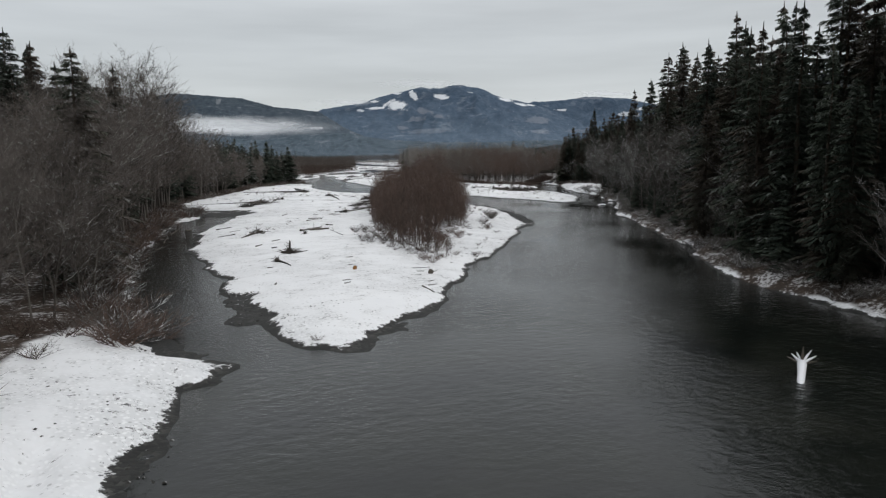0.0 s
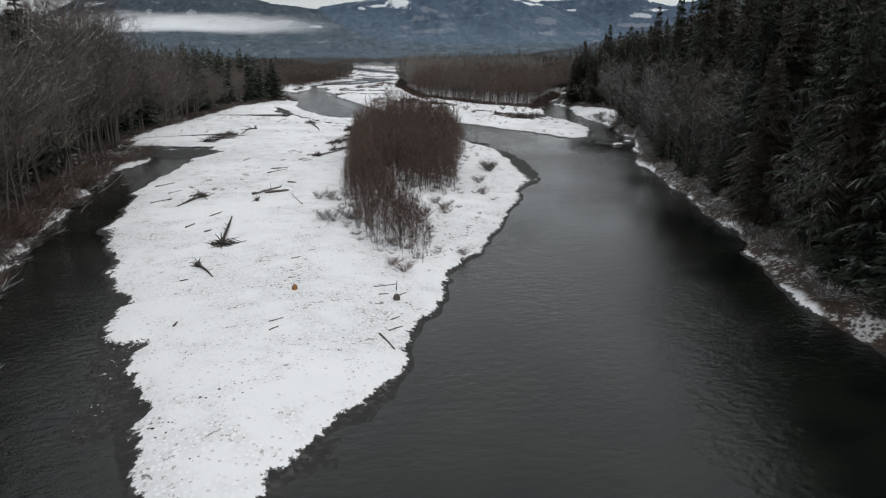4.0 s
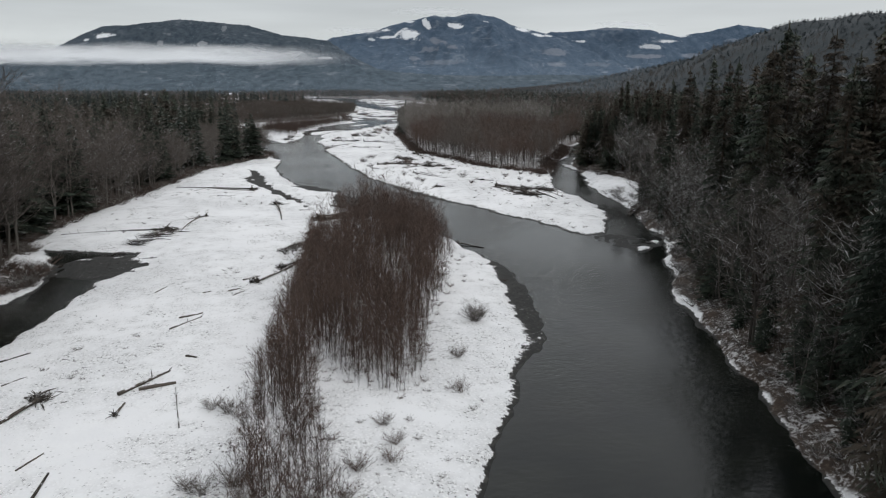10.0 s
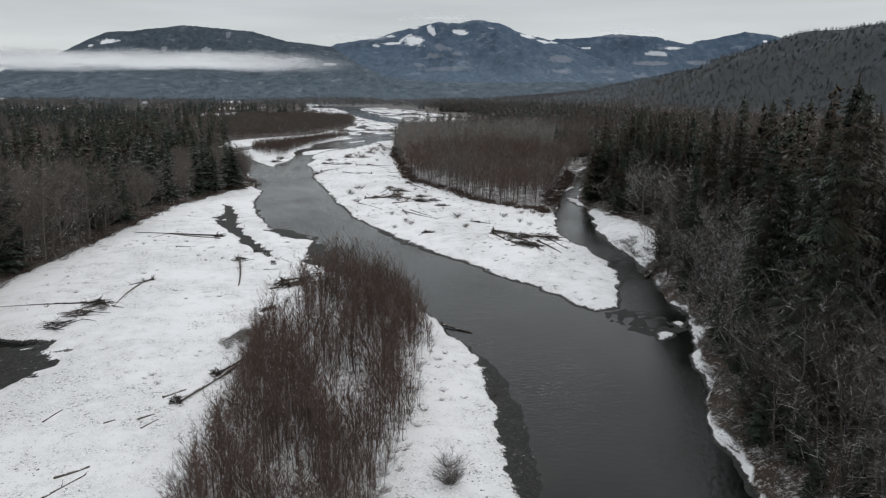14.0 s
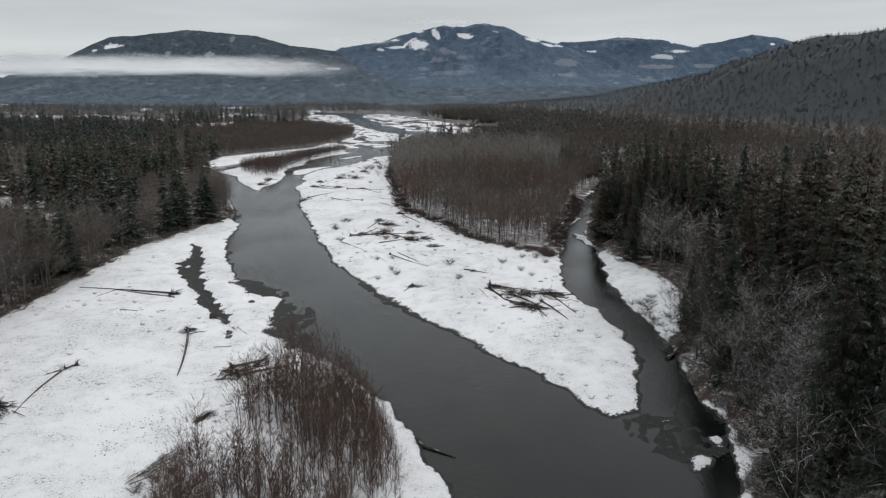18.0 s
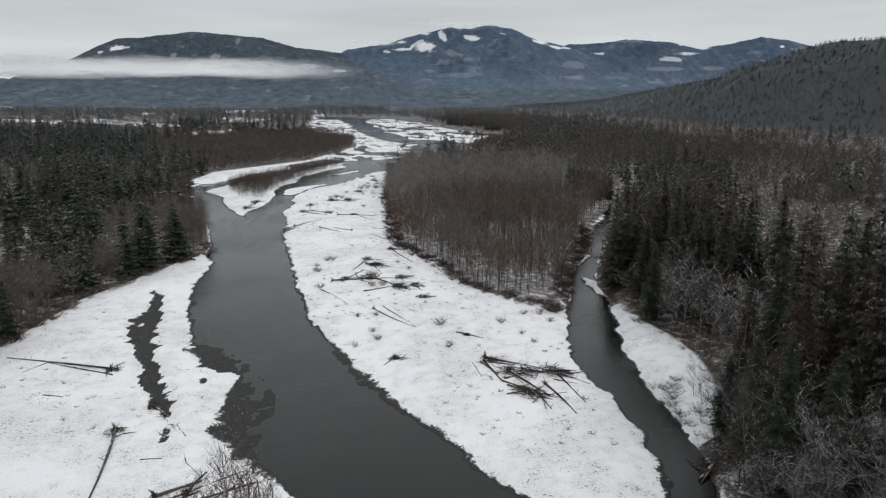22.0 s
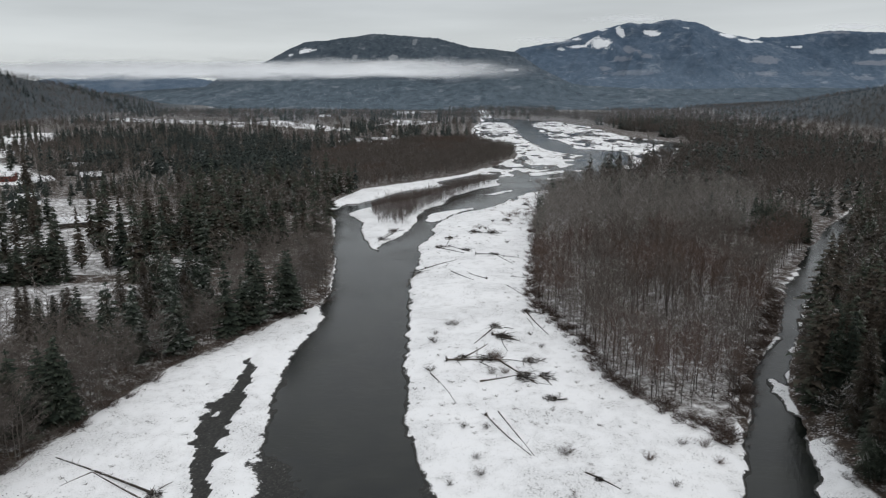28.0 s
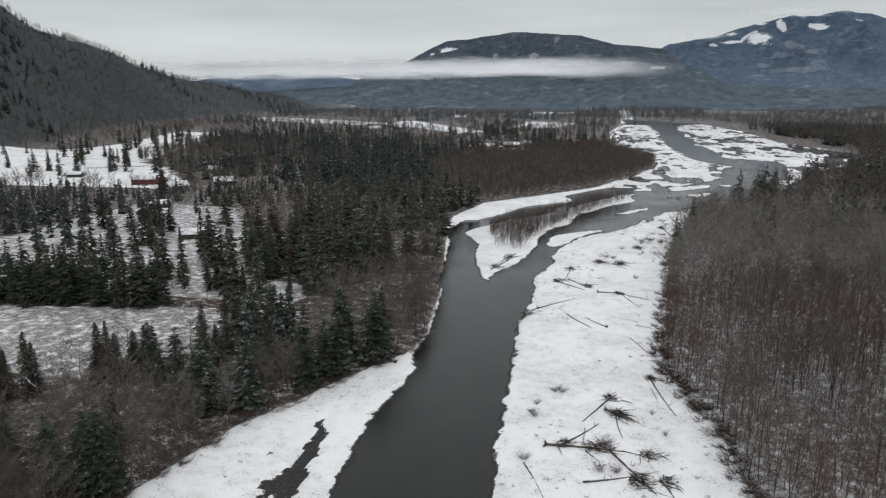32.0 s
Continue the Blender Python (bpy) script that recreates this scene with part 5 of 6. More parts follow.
far_at = np.concatenate([spots(q, 0, 280, 520, 1650, 7.5, 336 + k, inset=-1.0) for k, q in enumerate(SHOALS[:4] + SHOALS[10:] + [LOG_ISLAND[(LOG_ISLAND[:, 1] < 1100)]])])
far_at = far_at[(far_at[:, 2] > -0.2) & (far_at[:, 2] < 3) & (inside_distance(far_at[:, 0], far_at[:, 1], FOREST_ISLAND) < 0) & (inside_distance(far_at[:, 0], far_at[:, 1], LOG_ISLAND) < 60) & (tufts(far_at[:, 0], far_at[:, 1], 20, 337) > -0.1)]
joined("river_brush", SHRUB_SHAPES[:2], dressed(far_at, 338, 0.8, 2.4) * np.array([1, 1, 1, 1, 1, 0.6]), RED_TWIGS, "low dark brush and flood wrack on far gravel bars", "brush")

# ---- stones ----
def stone_shape(seed):
    rg = random.Random(seed)
    g = Geo()
    r = [rg.uniform(0.7, 1.2) for _ in range(6)]
    p = [(r[0], 0.1, 0), (0, r[1], 0), (-r[2], 0, 0), (0.1, -r[3], 0), (0.1, 0, 0.55 * r[4]), (0, 0, -0.5)]
    for a, b in ((0, 1), (1, 2), (2, 3), (3, 0)):
        g.tri(p[a], p[b], p[4])
        g.tri(p[b], p[a], p[5])
    return g


STONE = plant_material("river_stone", (0.025, 0.024, 0.022), (0.10, 0.096, 0.088), 0.25, rough=0.7, grain=1.5)
stone_xy = []
for poly, gap, seed in ((GRAVEL_BAR, 0.8, 341), (LOG_ISLAND, 1.2, 342), (LEFT_BANK, 1.5, 343)):
    s = spots(poly, -50, 110, 50, 420, gap, seed, lambda x, y: (0.8 * tufts(x, y, 14, 344) + 0.8 * tufts(x, y, 2.5, 345) + 0.4 * tufts(x, y, 40, 348) > 0.75), inset=-1.6)
    stone_xy.append(s[(s[:, 2] < 1.9) & (inside_distance(s[:, 0], s[:, 1], FOREST_LEFT) < 0) & (inside_distance(s[:, 0], s[:, 1], FOREST_ISLAND) < 0)])
wet = [spots(plan("%f,%f %f,%f %f,%f %f,%f" % (x - 0.7 * a, y - a, x + 0.7 * a, y - a, x + 0.7 * a, y + a, x - 0.7 * a, y + a)), x - a, x + a, y - a, y + a, 0.7, 346 + k) for k, (x, y, a) in enumerate(((-34, 95, 9), (26.5, 186, 15), (24, 168, 7), (7, 270, 12), (-40, 209, 7), (-39, 60, 6)))]
wet = np.concatenate(wet)
wet = wet[(wet[:, 2] > -0.25) & (wet[:, 2] < 0.28)]
joined("river_stones", [stone_shape(s) for s in (351, 352, 353)], dressed(np.concatenate(stone_xy + [wet]), 354, 0.04, 0.15), STONE, "scattered grey river stones half under snow", "stones")


# ---- driftwood ----
def part(name, geo, mat, parent, label="", smooth=False):
    ob = new(name, geo.mesh(name, mat, smooth))
    ob.parent = parent
    if label:
        ob["label"] = label
    return ob


def capped(geo, points, radii, sides=7):
    geo.tube(points, radii, sides)
    n = len(geo.v)
    for end, ring in ((points[0], n - len(points) * sides), (points[-1], n - sides)):
        geo.v.append(tuple(end))
        c = len(geo.v) - 1
        for s in range(sides):
            geo.f.append((ring + s, ring + (s + 1) % sides, c))


def driftwood(x, y, heading, length, radius, root=False):
    """A stranded log from its thick end; root: the torn root plate is still on it."""
    rg = random.Random(int(x * 10) * 7919 + int(y * 10) * 31 + int(length * 10))
    c, s = math.cos(radians(heading)), math.sin(radians(heading))
    ends = ground_height(np.array([x, x + c * length]), np.array([y, y + s * length]))
    z0, z1 = max(float(ends[0]), 0.0), max(float(ends[1]), 0.0)
    tip = 0.45 if length > 4 else 0.7
    lift = radius * (1.5 if root else 0.65)
    thing = tagged(new("driftwood_log"), ("grey driftwood log with torn root plate lying on snow" if root else "bare weathered driftwood log lying on snow") if length > 3 else "short piece of driftwood on snow", "log", "driftwood on the bars")
    thing.matrix_world = pose(x, y, z0 + lift, 0, -math.degrees(math.atan2(z1 + radius * tip * 0.6 - z0 - lift, length)), heading)
    trunk = Geo()
    n = 7
    bow = rg.uniform(-0.03, 0.03) * length
    line = [(length * k / (n - 1), bow * math.sin(math.pi * k / (n - 1)) + rg.uniform(-0.1, 0.1) * radius, rg.uniform(-0.12, 0.12) * radius) for k in range(n)]
    capped(trunk, line, [radius * (1 - (1 - tip) * k / (n - 1)) * rg.uniform(0.9, 1.1) for k in range(n)])
    part("trunk", trunk, DRIFTWOOD, thing, smooth=True)
    if root:
        size = radius * 3.6 + 0.25
        disc = Geo()
        ring = [(rg.uniform(-0.15, 0.1), math.cos(6.283 * k / 9) * size * 0.42, math.sin(6.283 * k / 9) * size * 0.42) for k in range(9)]
        back = [(p[0] + 0.25 * size, p[1] * 0.7, p[2] * 0.7) for p in ring]
        disc.v = [(-0.12, 0, 0), (0.3 * size, 0, 0)] + ring + back
        for k in range(9):
            a, b = 2 + k, 2 + (k + 1) % 9
            disc.f += [(0, a, b), (a, a + 9, b + 9), (a, b + 9, b), (1, b + 9, a + 9)]
        plate = part("root_plate", disc, WRACK, thing, "torn root plate with soil")
        for k in range(11):
            a = 6.283 * k / 11 + rg.uniform(-0.25, 0.25)
            r = size * rg.uniform(0.55, 1.15)
            mid = (rg.uniform(-0.25, 0.1), math.cos(a) * r * 0.5, math.sin(a) * r * 0.5 + 0.15 * size)
            end = (rg.uniform(-0.7, 0.15) * size, math.cos(a) * r, max(math.sin(a) * r + 0.15 * size, -lift))
            root_geo = Geo()
            root_geo.tube([(0.15, 0, 0), mid, end], [radius * 0.55, radius * 0.32, 0.02], 4)
            part("root", root_geo, WRACK, plate)
    if length > 5:
        for k in range(2 + int(length > 10)):
            u = rg.uniform(0.35, 0.95)
            a = rg.uniform(0.3, 2.8)
            stub = Geo()
            p = np.array([length * u, 0, 0])
            d = np.array([rg.uniform(0.1, 0.7), math.cos(a), abs(math.sin(a))]) * rg.uniform(0.4, 1.3)
            stub.tube([tuple(p), tuple(p + d * 0.6), tuple(p + d)], [radius * 0.3, radius * 0.2, 0.01], 4)
            part("branch", stub, DRIFTWOOD, thing)
    return thing


driftwood(-28.3, 125.4, 88, 13.8, 0.20, True)
driftwood(-30.1, 117.7, -67, 4.1, 0.14, True)
driftwood(-32.8, 153.5, -116, 5.7, 0.20, True)
driftwood(-36.6, 154.1, -159, 3.0, 0.10)
driftwood(-40.5, 166.4, 36, 3.3, 0.10)
driftwood(-37.7, 158.9, 45, 2.6, 0.06)
driftwood(-25.5, 153.2, 51, 6.5, 0.22)
driftwood(-23.8, 154.0, 12, 3.5, 0.22)
driftwood(-24.9, 148.5, 83, 2.8, 0.12, True)
driftwood(-23.3, 171.8, 54, 5.7, 0.12)
driftwood(-20.3, 162.3, -28, 1.4, 0.14)
driftwood(-18.9, 144.9, 99, 9.0, 0.06)
driftwood(-30.5, 140.3, 64, 2.9, 0.07)
driftwood(-32.9, 134.9, 61, 1.8, 0.10)
driftwood(-30.6, 132.2, 44, 1.0, 0.10)
driftwood(-13.3, 191.4, 62, 24.5, 0.20, True)
driftwood(-16.6, 185.8, 51, 2.4, 0.10)
driftwood(-32.6, 237.4, 174, 20.9, 0.22, True)
driftwood(-27.6, 250.7, -98, 16.1, 0.14, True)
driftwood(-14.6, 107.9, 13, 2.1, 0.05)
driftwood(-12.8, 106.9, 78, 2.3, 0.04)
driftwood(-12.7, 105.6, 46, 1.0, 0.05)
driftwood(-14.5, 105.9, 8, 0.9, 0.05)
driftwood(-15.1, 103.8, -7, 0.7, 0.05)
driftwood(-14.4, 100.3, 37, 1.0, 0.05)
driftwood(-14.9, 98.2, 37, 1.5, 0.06)
driftwood(-15.7, 97.5, -75, 2.6, 0.08)
driftwood(-23.6, 100.8, 34, 1.3, 0.05)
driftwood(-23.6, 99.1, 40, 0.9, 0.05)
driftwood(-21.3, 117.9, 37, 1.1, 0.06)
driftwood(-21.8, 112.0, -4, 0.6, 0.05)
driftwood(-31.3, 113.7, 21, 0.7, 0.07)
driftwood(-30.6, 102.4, 77, 0.8, 0.08)
driftwood(-10.6, 266.6, -87, 22.1, 0.22, True)
driftwood(-17.4, 293.1, 153, 24.5, 0.22, True)
driftwood(-16.5, 290.5, 147, 16.4, 0.16)
driftwood(-30.3, 299.4, -128, 5.2, 0.10)
driftwood(-7.5, 277.9, -62, 16.4, 0.18, True)
driftwood(-6.7, 275.7, -62, 10.5, 0.12)
driftwood(-26.1, 283.2, -24, 4.0, 0.10)
driftwood(-5.1, 256.8, -3, 3.0, 0.08)
driftwood(-1.2, 245.9, 35, 15.2, 0.24, True)
driftwood(-0.6, 244.2, 36, 12.6, 0.22)
driftwood(0.1, 241.9, 29, 13.0, 0.26, True)
driftwood(2.4, 245.8, 69, 6.3, 0.28)
driftwood(4.7, 242.4, 52, 7.2, 0.18)
driftwood(-1.2, 242.9, 34, 6.7, 0.20, True)
driftwood(-26.2, 252.3, -136, 5.1, 0.16, True)
driftwood(-15.5, 193.7, 37, 3.1, 0.16)
driftwood(-9.6, 199.6, 56, 15.9, 0.20, True)
driftwood(-17.4, 188.1, 35, 2.0, 0.10)
driftwood(-22.7, 176.0, 34, 3.3, 0.12)
driftwood(-27.7, 189.7, 68, 3.2, 0.08)
driftwood(-20.9, 187.8, 37, 1.3, 0.08)
driftwood(23.5, 344.3, -69, 16.7, 0.14)
driftwood(35.5, 322.9, -64, 17.2, 0.15, True)
driftwood(38.0, 324.4, -72, 17.9, 0.14)
driftwood(51.5, 302.1, -45, 6.8, 0.16)
driftwood(36.3, 290.3, -127, 4.5, 0.14, True)
driftwood(53.6, 285.6, -34, 17.6, 0.26, True)
driftwood(53.8, 283.6, -29, 12.7, 0.22)
driftwood(53.1, 284.7, -86, 10.8, 0.24)
driftwood(52.4, 284.3, -75, 6.9, 0.20)
driftwood(50.8, 284.2, -90, 7.4, 0.08)
driftwood(54.5, 275.0, 18, 6.6, 0.18)
driftwood(56.3, 277.7, -71, 12.2, 0.22, True)
driftwood(54.2, 272.0, -49, 7.9, 0.20)
driftwood(53.8, 274.1, -49, 7.8, 0.18)
driftwood(58.5, 267.8, -88, 6.6, 0.16)
driftwood(58.7, 266.8, -100, 5.5, 0.12)
driftwood(53.1, 268.4, 6, 4.5, 0.16)
driftwood(58.7, 277.4, -4, 9.2, 0.22, True)
driftwood(64.4, 277.5, -50, 8.3, 0.16)
driftwood(65.2, 275.5, -88, 12.4, 0.20)
driftwood(61.1, 271.1, -85, 12.3, 0.18, True)
driftwood(48.4, 389.5, -77, 19.5, 0.18, True)
driftwood(48.3, 383.4, -81, 7.9, 0.10)
driftwood(39.2, 376.0, -114, 13.9, 0.18, True)
driftwood(38.2, 369.6, -34, 8.4, 0.20, True)
driftwood(40.4, 367.4, -83, 9.8, 0.12)
driftwood(26.9, 351.2, 3, 15.4, 0.24, True)
driftwood(30.9, 353.3, 58, 11.3, 0.18)
driftwood(39.1, 351.8, -60, 15.8, 0.24)
driftwood(34.6, 339.3, 23, 10.3, 0.20)
driftwood(41.4, 352.3, -19, 4.9, 0.10)
driftwood(46.1, 351.6, -84, 4.9, 0.10, True)
driftwood(48.1, 342.5, -70, 5.2, 0.18, True)
driftwood(34.1, 360.1, -91, 9.6, 0.10)
driftwood(23.8, 494.5, -95, 23.9, 0.18, True)
driftwood(19.5, 474.0, -44, 15.0, 0.18, True)
driftwood(23.7, 477.4, -52, 14.0, 0.18)
driftwood(34.7, 461.2, 8, 7.9, 0.20, True)
driftwood(42.6, 461.5, -69, 15.3, 0.14)
driftwood(42.6, 461.5, -30, 9.6, 0.12)
driftwood(16.5, 440.1, 49, 16.8, 0.18, True)
driftwood(14.0, 435.9, -98, 17.2, 0.22, True)
driftwood(14.6, 438.5, 47, 8.4, 0.16)
driftwood(25.8, 435.7, -56, 14.1, 0.16)
driftwood(38.0, 425.5, 129, 10.5, 0.14, True)
driftwood(44.4, 417.6, -68, 11.8, 0.10)
driftwood(46.2, 428.9, -16, 5.2, 0.10)
driftwood(14.6, 407.2, 32, 4.1, 0.10)
driftwood(-1.3, 508.3, -102, 32.1, 0.22, True)
driftwood(-0.3, 513.7, -103, 31.6, 0.20)
driftwood(-1.9, 501.0, -105, 16.5, 0.20, True)
driftwood(63.2, 587.6, -81, 33.5, 0.20, True)
driftwood(50.2, 538.4, -80, 13.0, 0.15, True)
driftwood(21.8, 491.3, -45, 8.0, 0.10)
driftwood(-47.8, 150.6, 93, 9.3, 0.14)
driftwood(-48.2, 156.9, -133, 3.1, 0.12)
driftwood(-48.6, 164.9, 90, 20.4, 0.14)
driftwood(-46.5, 171.7, 59, 1.6, 0.20)
driftwood(71.8, 237.6, 37, 9.0, 0.20)
driftwood(73.2, 238.8, 30, 11.0, 0.18)
driftwood(75.2, 240.2, -30, 2.8, 0.14)
driftwood(75.5, 243.1, -33, 3.7, 0.12)
driftwood(71.7, 236.9, 38, 12.1, 0.16)
driftwood(-16.9, 398.9, 63, 12.2, 0.14)
driftwood(24.4, 216.3, -48, 6.0, 0.16, True)


def stick_pile(x, y, size):
    """A tangle of broken branches caught on the bar."""
    rg = random.Random(int(x * 10) * 613 + int(y * 10))
    z = float(ground_height(np.array([x]), np.array([y]))[0])
    size *= 1.2
    g = Geo()
    for k in range(74):
        a, b = rg.uniform(0, 6.283), rg.uniform(0, 6.283)
        r = size * rg.random() ** 0.7 * 0.8
        p = np.array([math.cos(a) * r, math.sin(a) * r, rg.uniform(0.02, 0.45) * size * (1 - r / size)])
        d = np.array([math.cos(b), math.sin(b), rg.uniform(-0.25, 0.5)]) * size * rg.uniform(0.3, 0.85)
        q = p + d
        q[2] = max(q[2], 0.03)
        g.tube([tuple(p), tuple((p + q) / 2 + np.array([0, 0, rg.uniform(-0.05, 0.1)])), tuple(q)], [rg.uniform(0.03, 0.08), rg.uniform(0.025, 0.05), 0.01], 3)
    for k in range(9 if size > 1.3 else 0):
        a, b = rg.uniform(0, 6.283), rg.gauss(0.4, 0.9)
        r = size * rg.uniform(0.2, 1.3)
        long = size * rg.uniform(0.8, 2.0)
        p = np.array([math.cos(a) * r, math.sin(a) * r, 0.06])
        q = p + np.array([math.cos(b), -math.sin(b), 0.0]) * long + np.array([0, 0, rg.uniform(0.0, 0.3) * size])
        w = rg.uniform(0.05, 0.11)
        g.tube([tuple(p), tuple((p + q) / 2 + np.array([0, 0, rg.uniform(-0.03, 0.08)])), tuple(q)], [w, w * 0.8, w * 0.35], 4)
    ob = new("brush_pile", g.mesh("brush_pile", WRACK))
    ob.matrix_world = pose(x, y, max(z, 0.0))
    ob["kind"] = "stuff"
    return tagged(ob, "tangle of broken driftwood branches on the snow", "driftwood pile", "driftwood on the bars")


stick_pile(56.5, 278.4, 2.0)
stick_pile(59.5, 276.7, 2.2)
stick_pile(64.2, 276.9, 2.4)
stick_pile(56.2, 269.2, 2.0)
stick_pile(57.4, 267.1, 2.2)
stick_pile(66.6, 275.8, 1.6)
stick_pile(54.6, 284.5, 1.4)
stick_pile(40.3, 368.6, 1.8)
stick_pile(49.1, 330.6, 1.4)
stick_pile(36.2, 289.9, 1.1)
stick_pile(53.4, 300.0, 0.8)
stick_pile(44.5, 343.0, 1.6)
stick_pile(30.6, 352.9, 1.6)
stick_pile(36.1, 352.1, 2.2)
stick_pile(40.8, 367.6, 2.2)
stick_pile(46.4, 351.3, 1.8)
stick_pile(44.2, 340.8, 2.0)
stick_pile(49.2, 342.7, 1.6)
stick_pile(39.2, 376.1, 1.6)
stick_pile(34.3, 505.5, 2.2)
stick_pile(42.0, 503.4, 2.4)
stick_pile(23.9, 492.9, 1.8)
stick_pile(20.4, 474.5, 1.8)
stick_pile(31.1, 469.2, 1.6)
stick_pile(41.7, 462.2, 1.6)
stick_pile(13.9, 436.1, 2.0)
stick_pile(48.4, 389.6, 1.4)
stick_pile(63.0, 584.8, 2.0)
stick_pile(50.1, 536.3, 1.8)
stick_pile(-5.6, 490.9, 2.0)
stick_pile(-2.3, 507.2, 2.2)
stick_pile(-32.6, 236.8, 2.0)
stick_pile(-35.0, 231.4, 2.0)
stick_pile(-36.6, 226.3, 1.8)
stick_pile(-1.2, 243.0, 2.0)
stick_pile(2.7, 246.5, 1.0)
stick_pile(-7.5, 277.4, 1.2)
stick_pile(-10.7, 266.8, 1.2)
stick_pile(-17.0, 292.9, 1.2)
stick_pile(-28.2, 125.5, 1.1)
stick_pile(-32.8, 154.3, 1.1)
stick_pile(75.1, 240.0, 2.0)
stick_pile(78.8, 242.6, 1.8)
stick_pile(-9.6, 199.7, 1.0)
stick_pile(-13.7, 192.3, 1.0)


def brush_mat(x0, y0, x1, y1, wide):
    """Flood-combed twigs pressed flat on the snow, from the butt end to the fanned tips."""
    rg = random.Random(int(x0 * 10) * 31 + int(y0 * 10))
    way = np.array([x1 - x0, y1 - y0, 0.0])
    long = float(np.linalg.norm(way))
    across = np.array([-way[1], way[0], 0.0]) / long
    g = Geo()
    for k in range(230):
        u, s = rg.random() ** 0.8 * 0.75, rg.gauss(0, 0.3)
        p = way * u + across * wide * s + np.array([0, 0, rg.uniform(0.02, 0.35)])
        q = p + way / long * rg.uniform(0.8, 2.4) + across * (s * 0.8 + rg.gauss(0, 0.3)) + np.array([0, 0, rg.uniform(-0.1, 0.35)])
        q[2] = max(q[2], 0.02)
        side = np.array([0, 0, 0.018]) + across * rg.uniform(-0.02, 0.02)
        g.tri(tuple(p + side), tuple(p - side), tuple(q))
    for k in range(9):
        p = way * rg.uniform(0, 0.4) + across * wide * rg.gauss(0, 0.25) + np.array([0, 0, 0.1])
        q = p + way * rg.uniform(0.3, 0.6) + across * rg.gauss(0, 0.4) + np.array([0, 0, rg.uniform(0, 0.4)])
        g.tube([tuple(p), tuple((p + q) / 2), tuple(q)], [0.06, 0.05, 0.015], 4)
    ob = new("brush_mat", g.mesh("brush_mat", WRACK))
    ob.matrix_world = pose(x0, y0, float(ground_height(np.array([x0]), np.array([y0]))[0]))
    tagged(ob, "flattened dark brush combed flat by floodwater on snow", "driftwood pile", "driftwood on the bars", "stuff")


brush_mat(-10.5, 211.6, -3.0, 221.1, 1.8)
brush_mat(-5.0, 226.2, -2.5, 229.2, 1.0)
brush_mat(-39.7, 219.9, -32.9, 237.9, 2.2)


def snag_in_river():
    """A sunken snag, its roots in the air, covered with snow."""
    snow = plant_material("snow_on_wood", (0.70, 0.71, 0.73), (0.80, 0.81, 0.83), 0.0, 0.8)
    thing = tagged(new("river_snag"), "snow-covered snag with spread roots standing in the river", "snag")
    thing.matrix_world = pose(0.9, 62.6, 0, 0, 0, 49)
    trunk = Geo()
    capped(trunk, [(-1.5, 0, -0.35), (-0.7, 0.03, 0.0), (0.2, 0.0, 0.25), (0.9, 0, 0.45), (1.6, 0, 0.55)], [0.20, 0.22, 0.24, 0.27, 0.30], 8)
    part("trunk", trunk, snow, thing, smooth=True)
    rg = random.Random(8)
    for k in range(7):
        a = 0.25 + 2.7 * k / 6
        root = Geo()
        r = rg.uniform(0.8, 1.25)
        root.tube([(1.45, 0, 0.55), (1.7, math.cos(a) * r * 0.5, 0.55 + math.sin(a) * r * 0.45), (1.7 + rg.uniform(-0.3, 0.4), math.cos(a) * r, 0.55 + math.sin(a) * r * 0.9)], [0.13, 0.085, 0.03], 5)
        part("root", root, snow if k % 3 else DRIFTWOOD, thing)


snag_in_river()


def stump(x, y, size, mat, label):
    z = float(ground_height(np.array([x]), np.array([y]))[0])
    g = Geo()
    capped(g, [(0, 0, -0.1), (0.02, 0, size * 0.4), (0.05, 0.02, size * 0.85), (0.06, 0.02, size)], [size * 0.62, size * 0.58, size * 0.45, size * 0.2], 9)
    ob = new("stump", g.mesh("stump", mat, True))
    ob.matrix_world = pose(x, y, z)
    tagged(ob, label, "stump")


ORANGE_WOOD = plant_material("rotten_orange_wood", (0.10, 0.045, 0.015), (0.26, 0.13, 0.05), 0.0, grain=6.0)
stump(-21.4, 108.4, 0.42, ORANGE_WOOD, "small rotten orange-brown stump in the snow")
stump(-13.2, 104.5, 0.5, DRIFTWOOD, "small dark weathered stump in the snow")


# ---- farm and houses in the valley ----
ROOF_SNOW = plant_material("snowy_roof", (0.66, 0.67, 0.69), (0.78, 0.79, 0.81), 0.0, 0.7, grain=0.4)
RED_BOARD = plant_material("red_barn_boards", (0.12, 0.022, 0.018), (0.19, 0.04, 0.03), 0.0, 0.7, grain=1.0)
PALE_BOARD = plant_material("pale_house_boards", (0.20, 0.19, 0.17), (0.36, 0.34, 0.31), 0.0, 0.7, grain=1.0)
DARK_BOARD = plant_material("dark_house_boards", (0.045, 0.038, 0.032), (0.10, 0.085, 0.07), 0.0, 0.7, grain=1.0)
DARK_GLASS = material("dark_window_glass", 0.1, 0.5)[0]
DARK_GLASS.node_tree.nodes["Principled BSDF"].inputs["Base Color"].default_value = (0.02, 0.025, 0.03, 1)


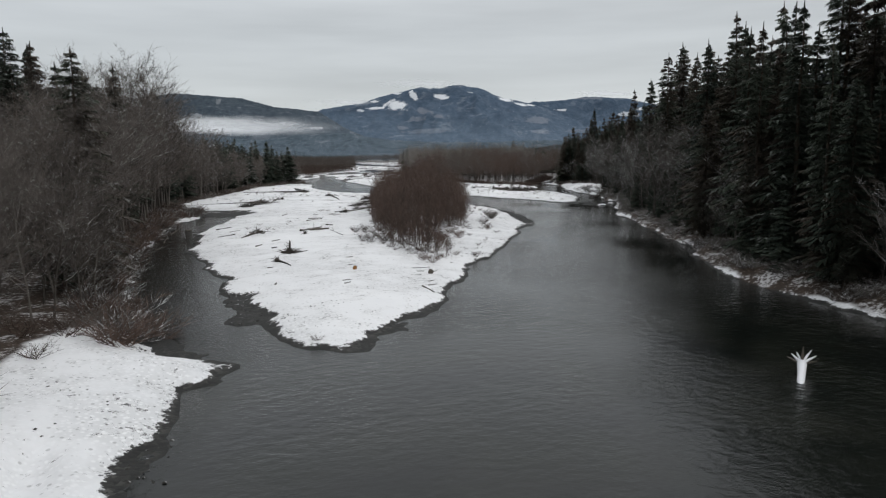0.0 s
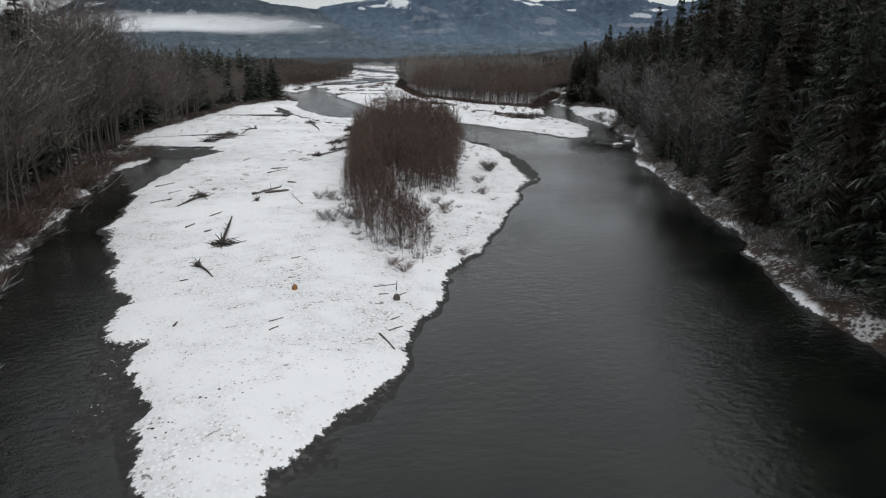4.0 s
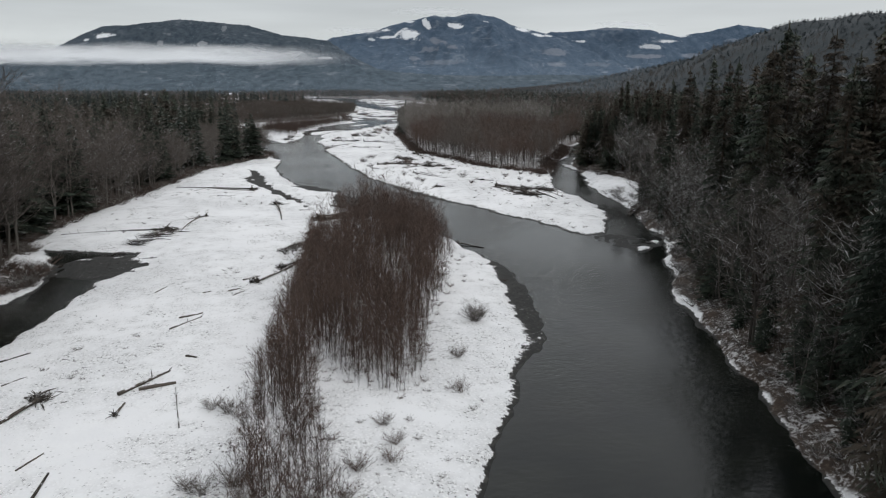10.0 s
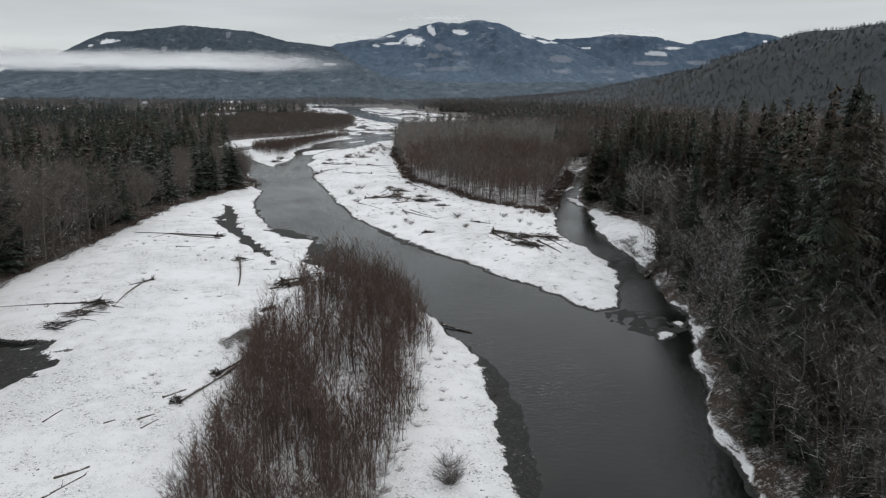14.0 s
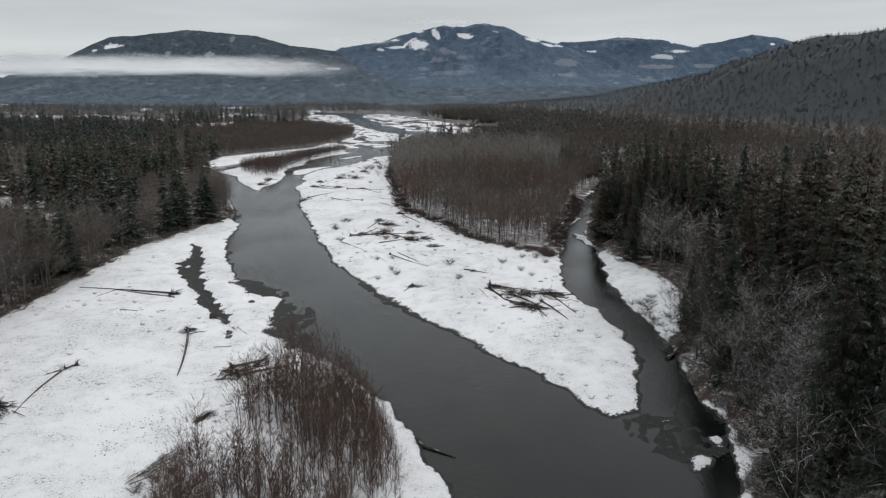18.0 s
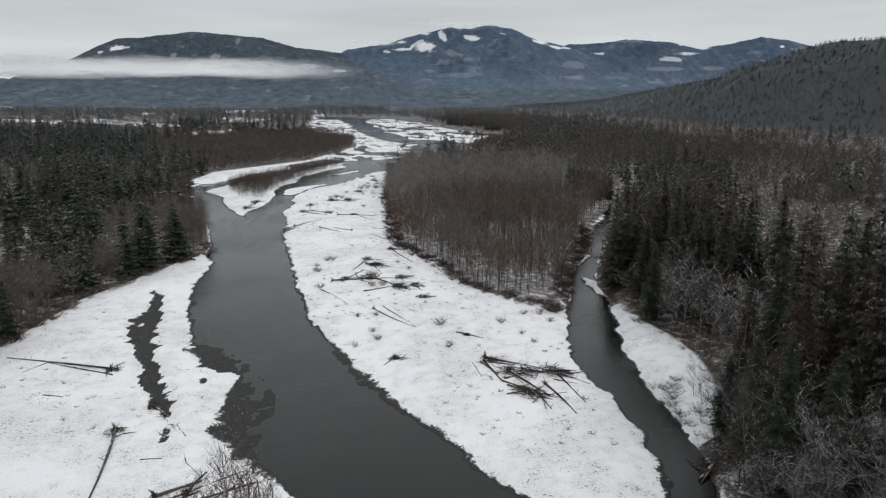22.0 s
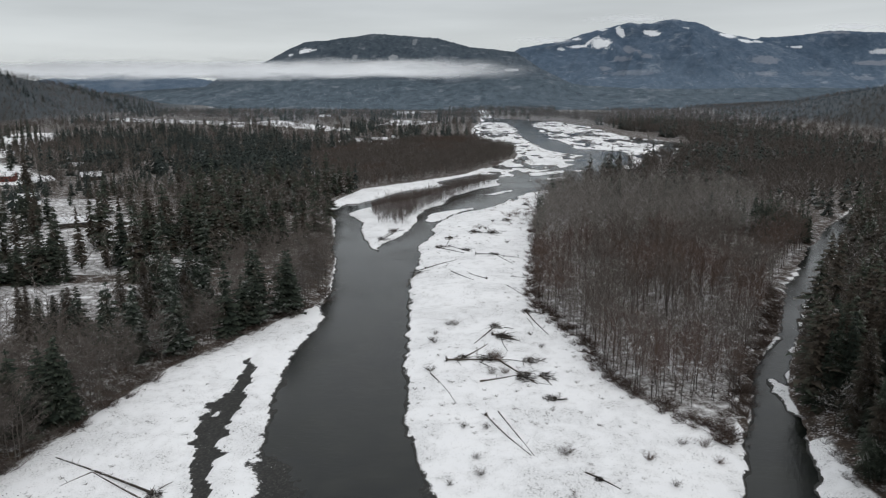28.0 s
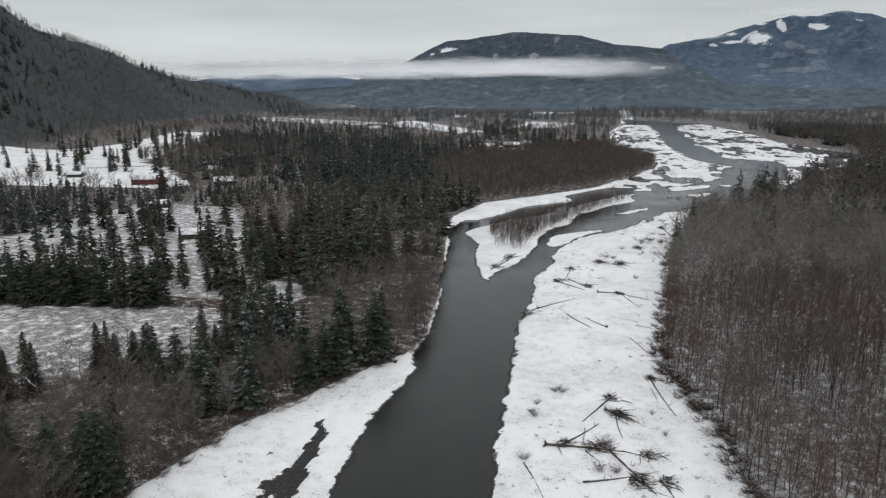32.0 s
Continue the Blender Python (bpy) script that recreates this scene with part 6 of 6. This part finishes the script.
def box_geo(x0, x1, y0, y1, z0, z1):
    g = Geo()
    g.v = [(x, y, z) for z in (z0, z1) for x, y in ((x0, y0), (x1, y0), (x1, y1), (x0, y1))]
    for a, b, c, d in ((0, 3, 2, 1), (4, 5, 6, 7), (0, 1, 5, 4), (1, 2, 6, 5), (2, 3, 7, 6), (3, 0, 4, 7)):
        g.f += [(a, b, c), (a, c, d)]
    return g


def house(x, y, heading, long, wide, high, boards, name="house", label="low farmhouse with snow-covered gable roof among the trees"):
    z = float(ground_height(np.array([x]), np.array([y]))[0])
    thing = tagged(new(name), label, name)
    thing.matrix_world = pose(x, y, z, 0, 0, heading)
    a, b, rise = long / 2, wide / 2, wide * 0.28
    wall = box_geo(-a, a, -b, b, -0.4, high)
    n = len(wall.v)
    wall.v += [(-a, -b, high), (-a, b, high), (-a, 0, high + rise), (a, -b, high), (a, b, high), (a, 0, high + rise)]
    wall.f += [(n, n + 2, n + 1), (n + 3, n + 4, n + 5)]
    part("wall", wall, boards, thing)
    e, o, t = 0.5, 0.6, 0.22
    roof = Geo()
    drop = rise * (b + o) / b
    for side in (-1, 1):
        n = len(roof.v)
        for up in (0.03, t):
            roof.v += [(-a - e, 0, high + rise + up), (a + e, 0, high + rise + up), (a + e, side * (b + o), high + rise - drop + up), (-a - e, side * (b + o), high + rise - drop + up)]
        for q in ((4, 5, 6, 7), (0, 3, 2, 1), (3, 7, 6, 2), (0, 4, 7, 3), (1, 2, 6, 5)):
            i, j, k, l = (n + v for v in q)
            roof.f += [(i, j, k), (i, k, l)]
    part("roof", roof, ROOF_SNOW, thing, "snow-covered gable roof")
    for u in (-0.32, 0.05, 0.34):
        part("window", box_geo(long * u - 0.6, long * u + 0.6, -b - 0.04, -b + 0.05, high * 0.42, high * 0.78), DARK_GLASS, thing)
    part("door", box_geo(-long * 0.14 - 0.5, -long * 0.14 + 0.5, -b - 0.05, -b + 0.05, 0, min(2.1, high * 0.8)), DARK_BOARD, thing)
    part("chimney", box_geo(a * 0.4, a * 0.4 + 0.7, 0.2, 0.9, high, high + rise + 0.9), DARK_BOARD, thing)
    return thing


house(-290, 672, 20, 16, 10, 4.0, RED_BOARD, "barn", "red barn with snow-covered roof on the snowy field")
house(-370, 697, 15, 11, 6, 2.6, DARK_BOARD, "shed", "low dark field shed with snowy roof")
house(-279, 750, 10, 12, 8, 3.2, PALE_BOARD)
house(-233, 682, 35, 13, 9, 3.2, DARK_BOARD)
house(-250, 650, 60, 14, 9, 3.4, PALE_BOARD)
house(-217, 584, 20, 10, 6, 2.6, DARK_BOARD)
house(-199, 556, 20, 10, 6, 2.6, PALE_BOARD)
house(-150, 510, 30, 12, 7, 2.6, DARK_BOARD)
house(-143, 452, 40, 8, 6, 2.4, PALE_BOARD)
house(-130, 455, 40, 8, 6, 2.4, DARK_BOARD)
house(-343, 1345, 10, 20, 11, 4.0, PALE_BOARD)
house(-310, 1375, 80, 16, 10, 4.0, DARK_BOARD)
house(-285, 1766, 10, 24, 14, 5.0, PALE_BOARD)
house(-100, 1020, 15, 16, 10, 3.6, PALE_BOARD)
house(-75, 1046, 5, 18, 10, 3.6, DARK_BOARD)
house(-56, 1082, 20, 16, 10, 3.6, PALE_BOARD)
house(-135, 2105, 3, 50, 16, 5.0, PALE_BOARD, "shed", "long pale farm shed with snowy roof")
house(-80, 2115, 3, 40, 16, 5.0, PALE_BOARD, "shed", "long pale farm shed with snowy roof")

fence = tagged(new("field_fence"), "dark wooden post-and-rail fence across the snowy field", "fence")
post_geo = box_geo(-0.12, 0.12, -0.12, 0.12, -0.3, 1.6)
post_mesh = post_geo.mesh("post", DARK_BOARD)
for k in range(28):
    u = k / 27
    x, y = -402 + 70 * u, 746 + 47 * u
    ob = new("post", post_mesh)
    ob.matrix_world = pose(x, y, float(ground_height(np.array([x]), np.array([y]))[0]))
    ob.parent = fence
for h in (0.7, 1.3):
    rail = Geo()
    rail.tube([(-402, 746, 2.0 + h), (-367, 769.5, 2.0 + h), (-332, 793, 2.0 + h)], [0.09, 0.09, 0.09], 4)
    part("rail", rail, DARK_BOARD, fence)

# single firs on the fields and in the yards
yard = np.array([(-419, 845), (-398, 794), (-442, 920), (-388, 852), (-250, 634), (-244, 626), (-430, 905), (-410, 800), (-141, 424), (-150, 426), (-132, 428), (-120, 429), (-112, 430), (-104, 432), (-160, 430), (-96, 434),
                 (-88, 431), (-80, 445), (-175, 470), (-168, 520), (-185, 500), (-120, 470), (-112, 478), (-190, 540), (-205, 520), (-150, 480), (-62, 440)], float)
yard = np.concatenate([yard, ground_height(yard[:, 0], yard[:, 1])[:, None]], 1)
tree_things("conifer", [conifer(q, 24, 7, 5, wide=w) for q, w in ((81, 5.4), (82, 6.2))], (BARK, NEEDLES), dressed(yard, 361, 0.4, 0.85), "broad dark fir standing on a snowy field", "conifer", "firs on the fields")
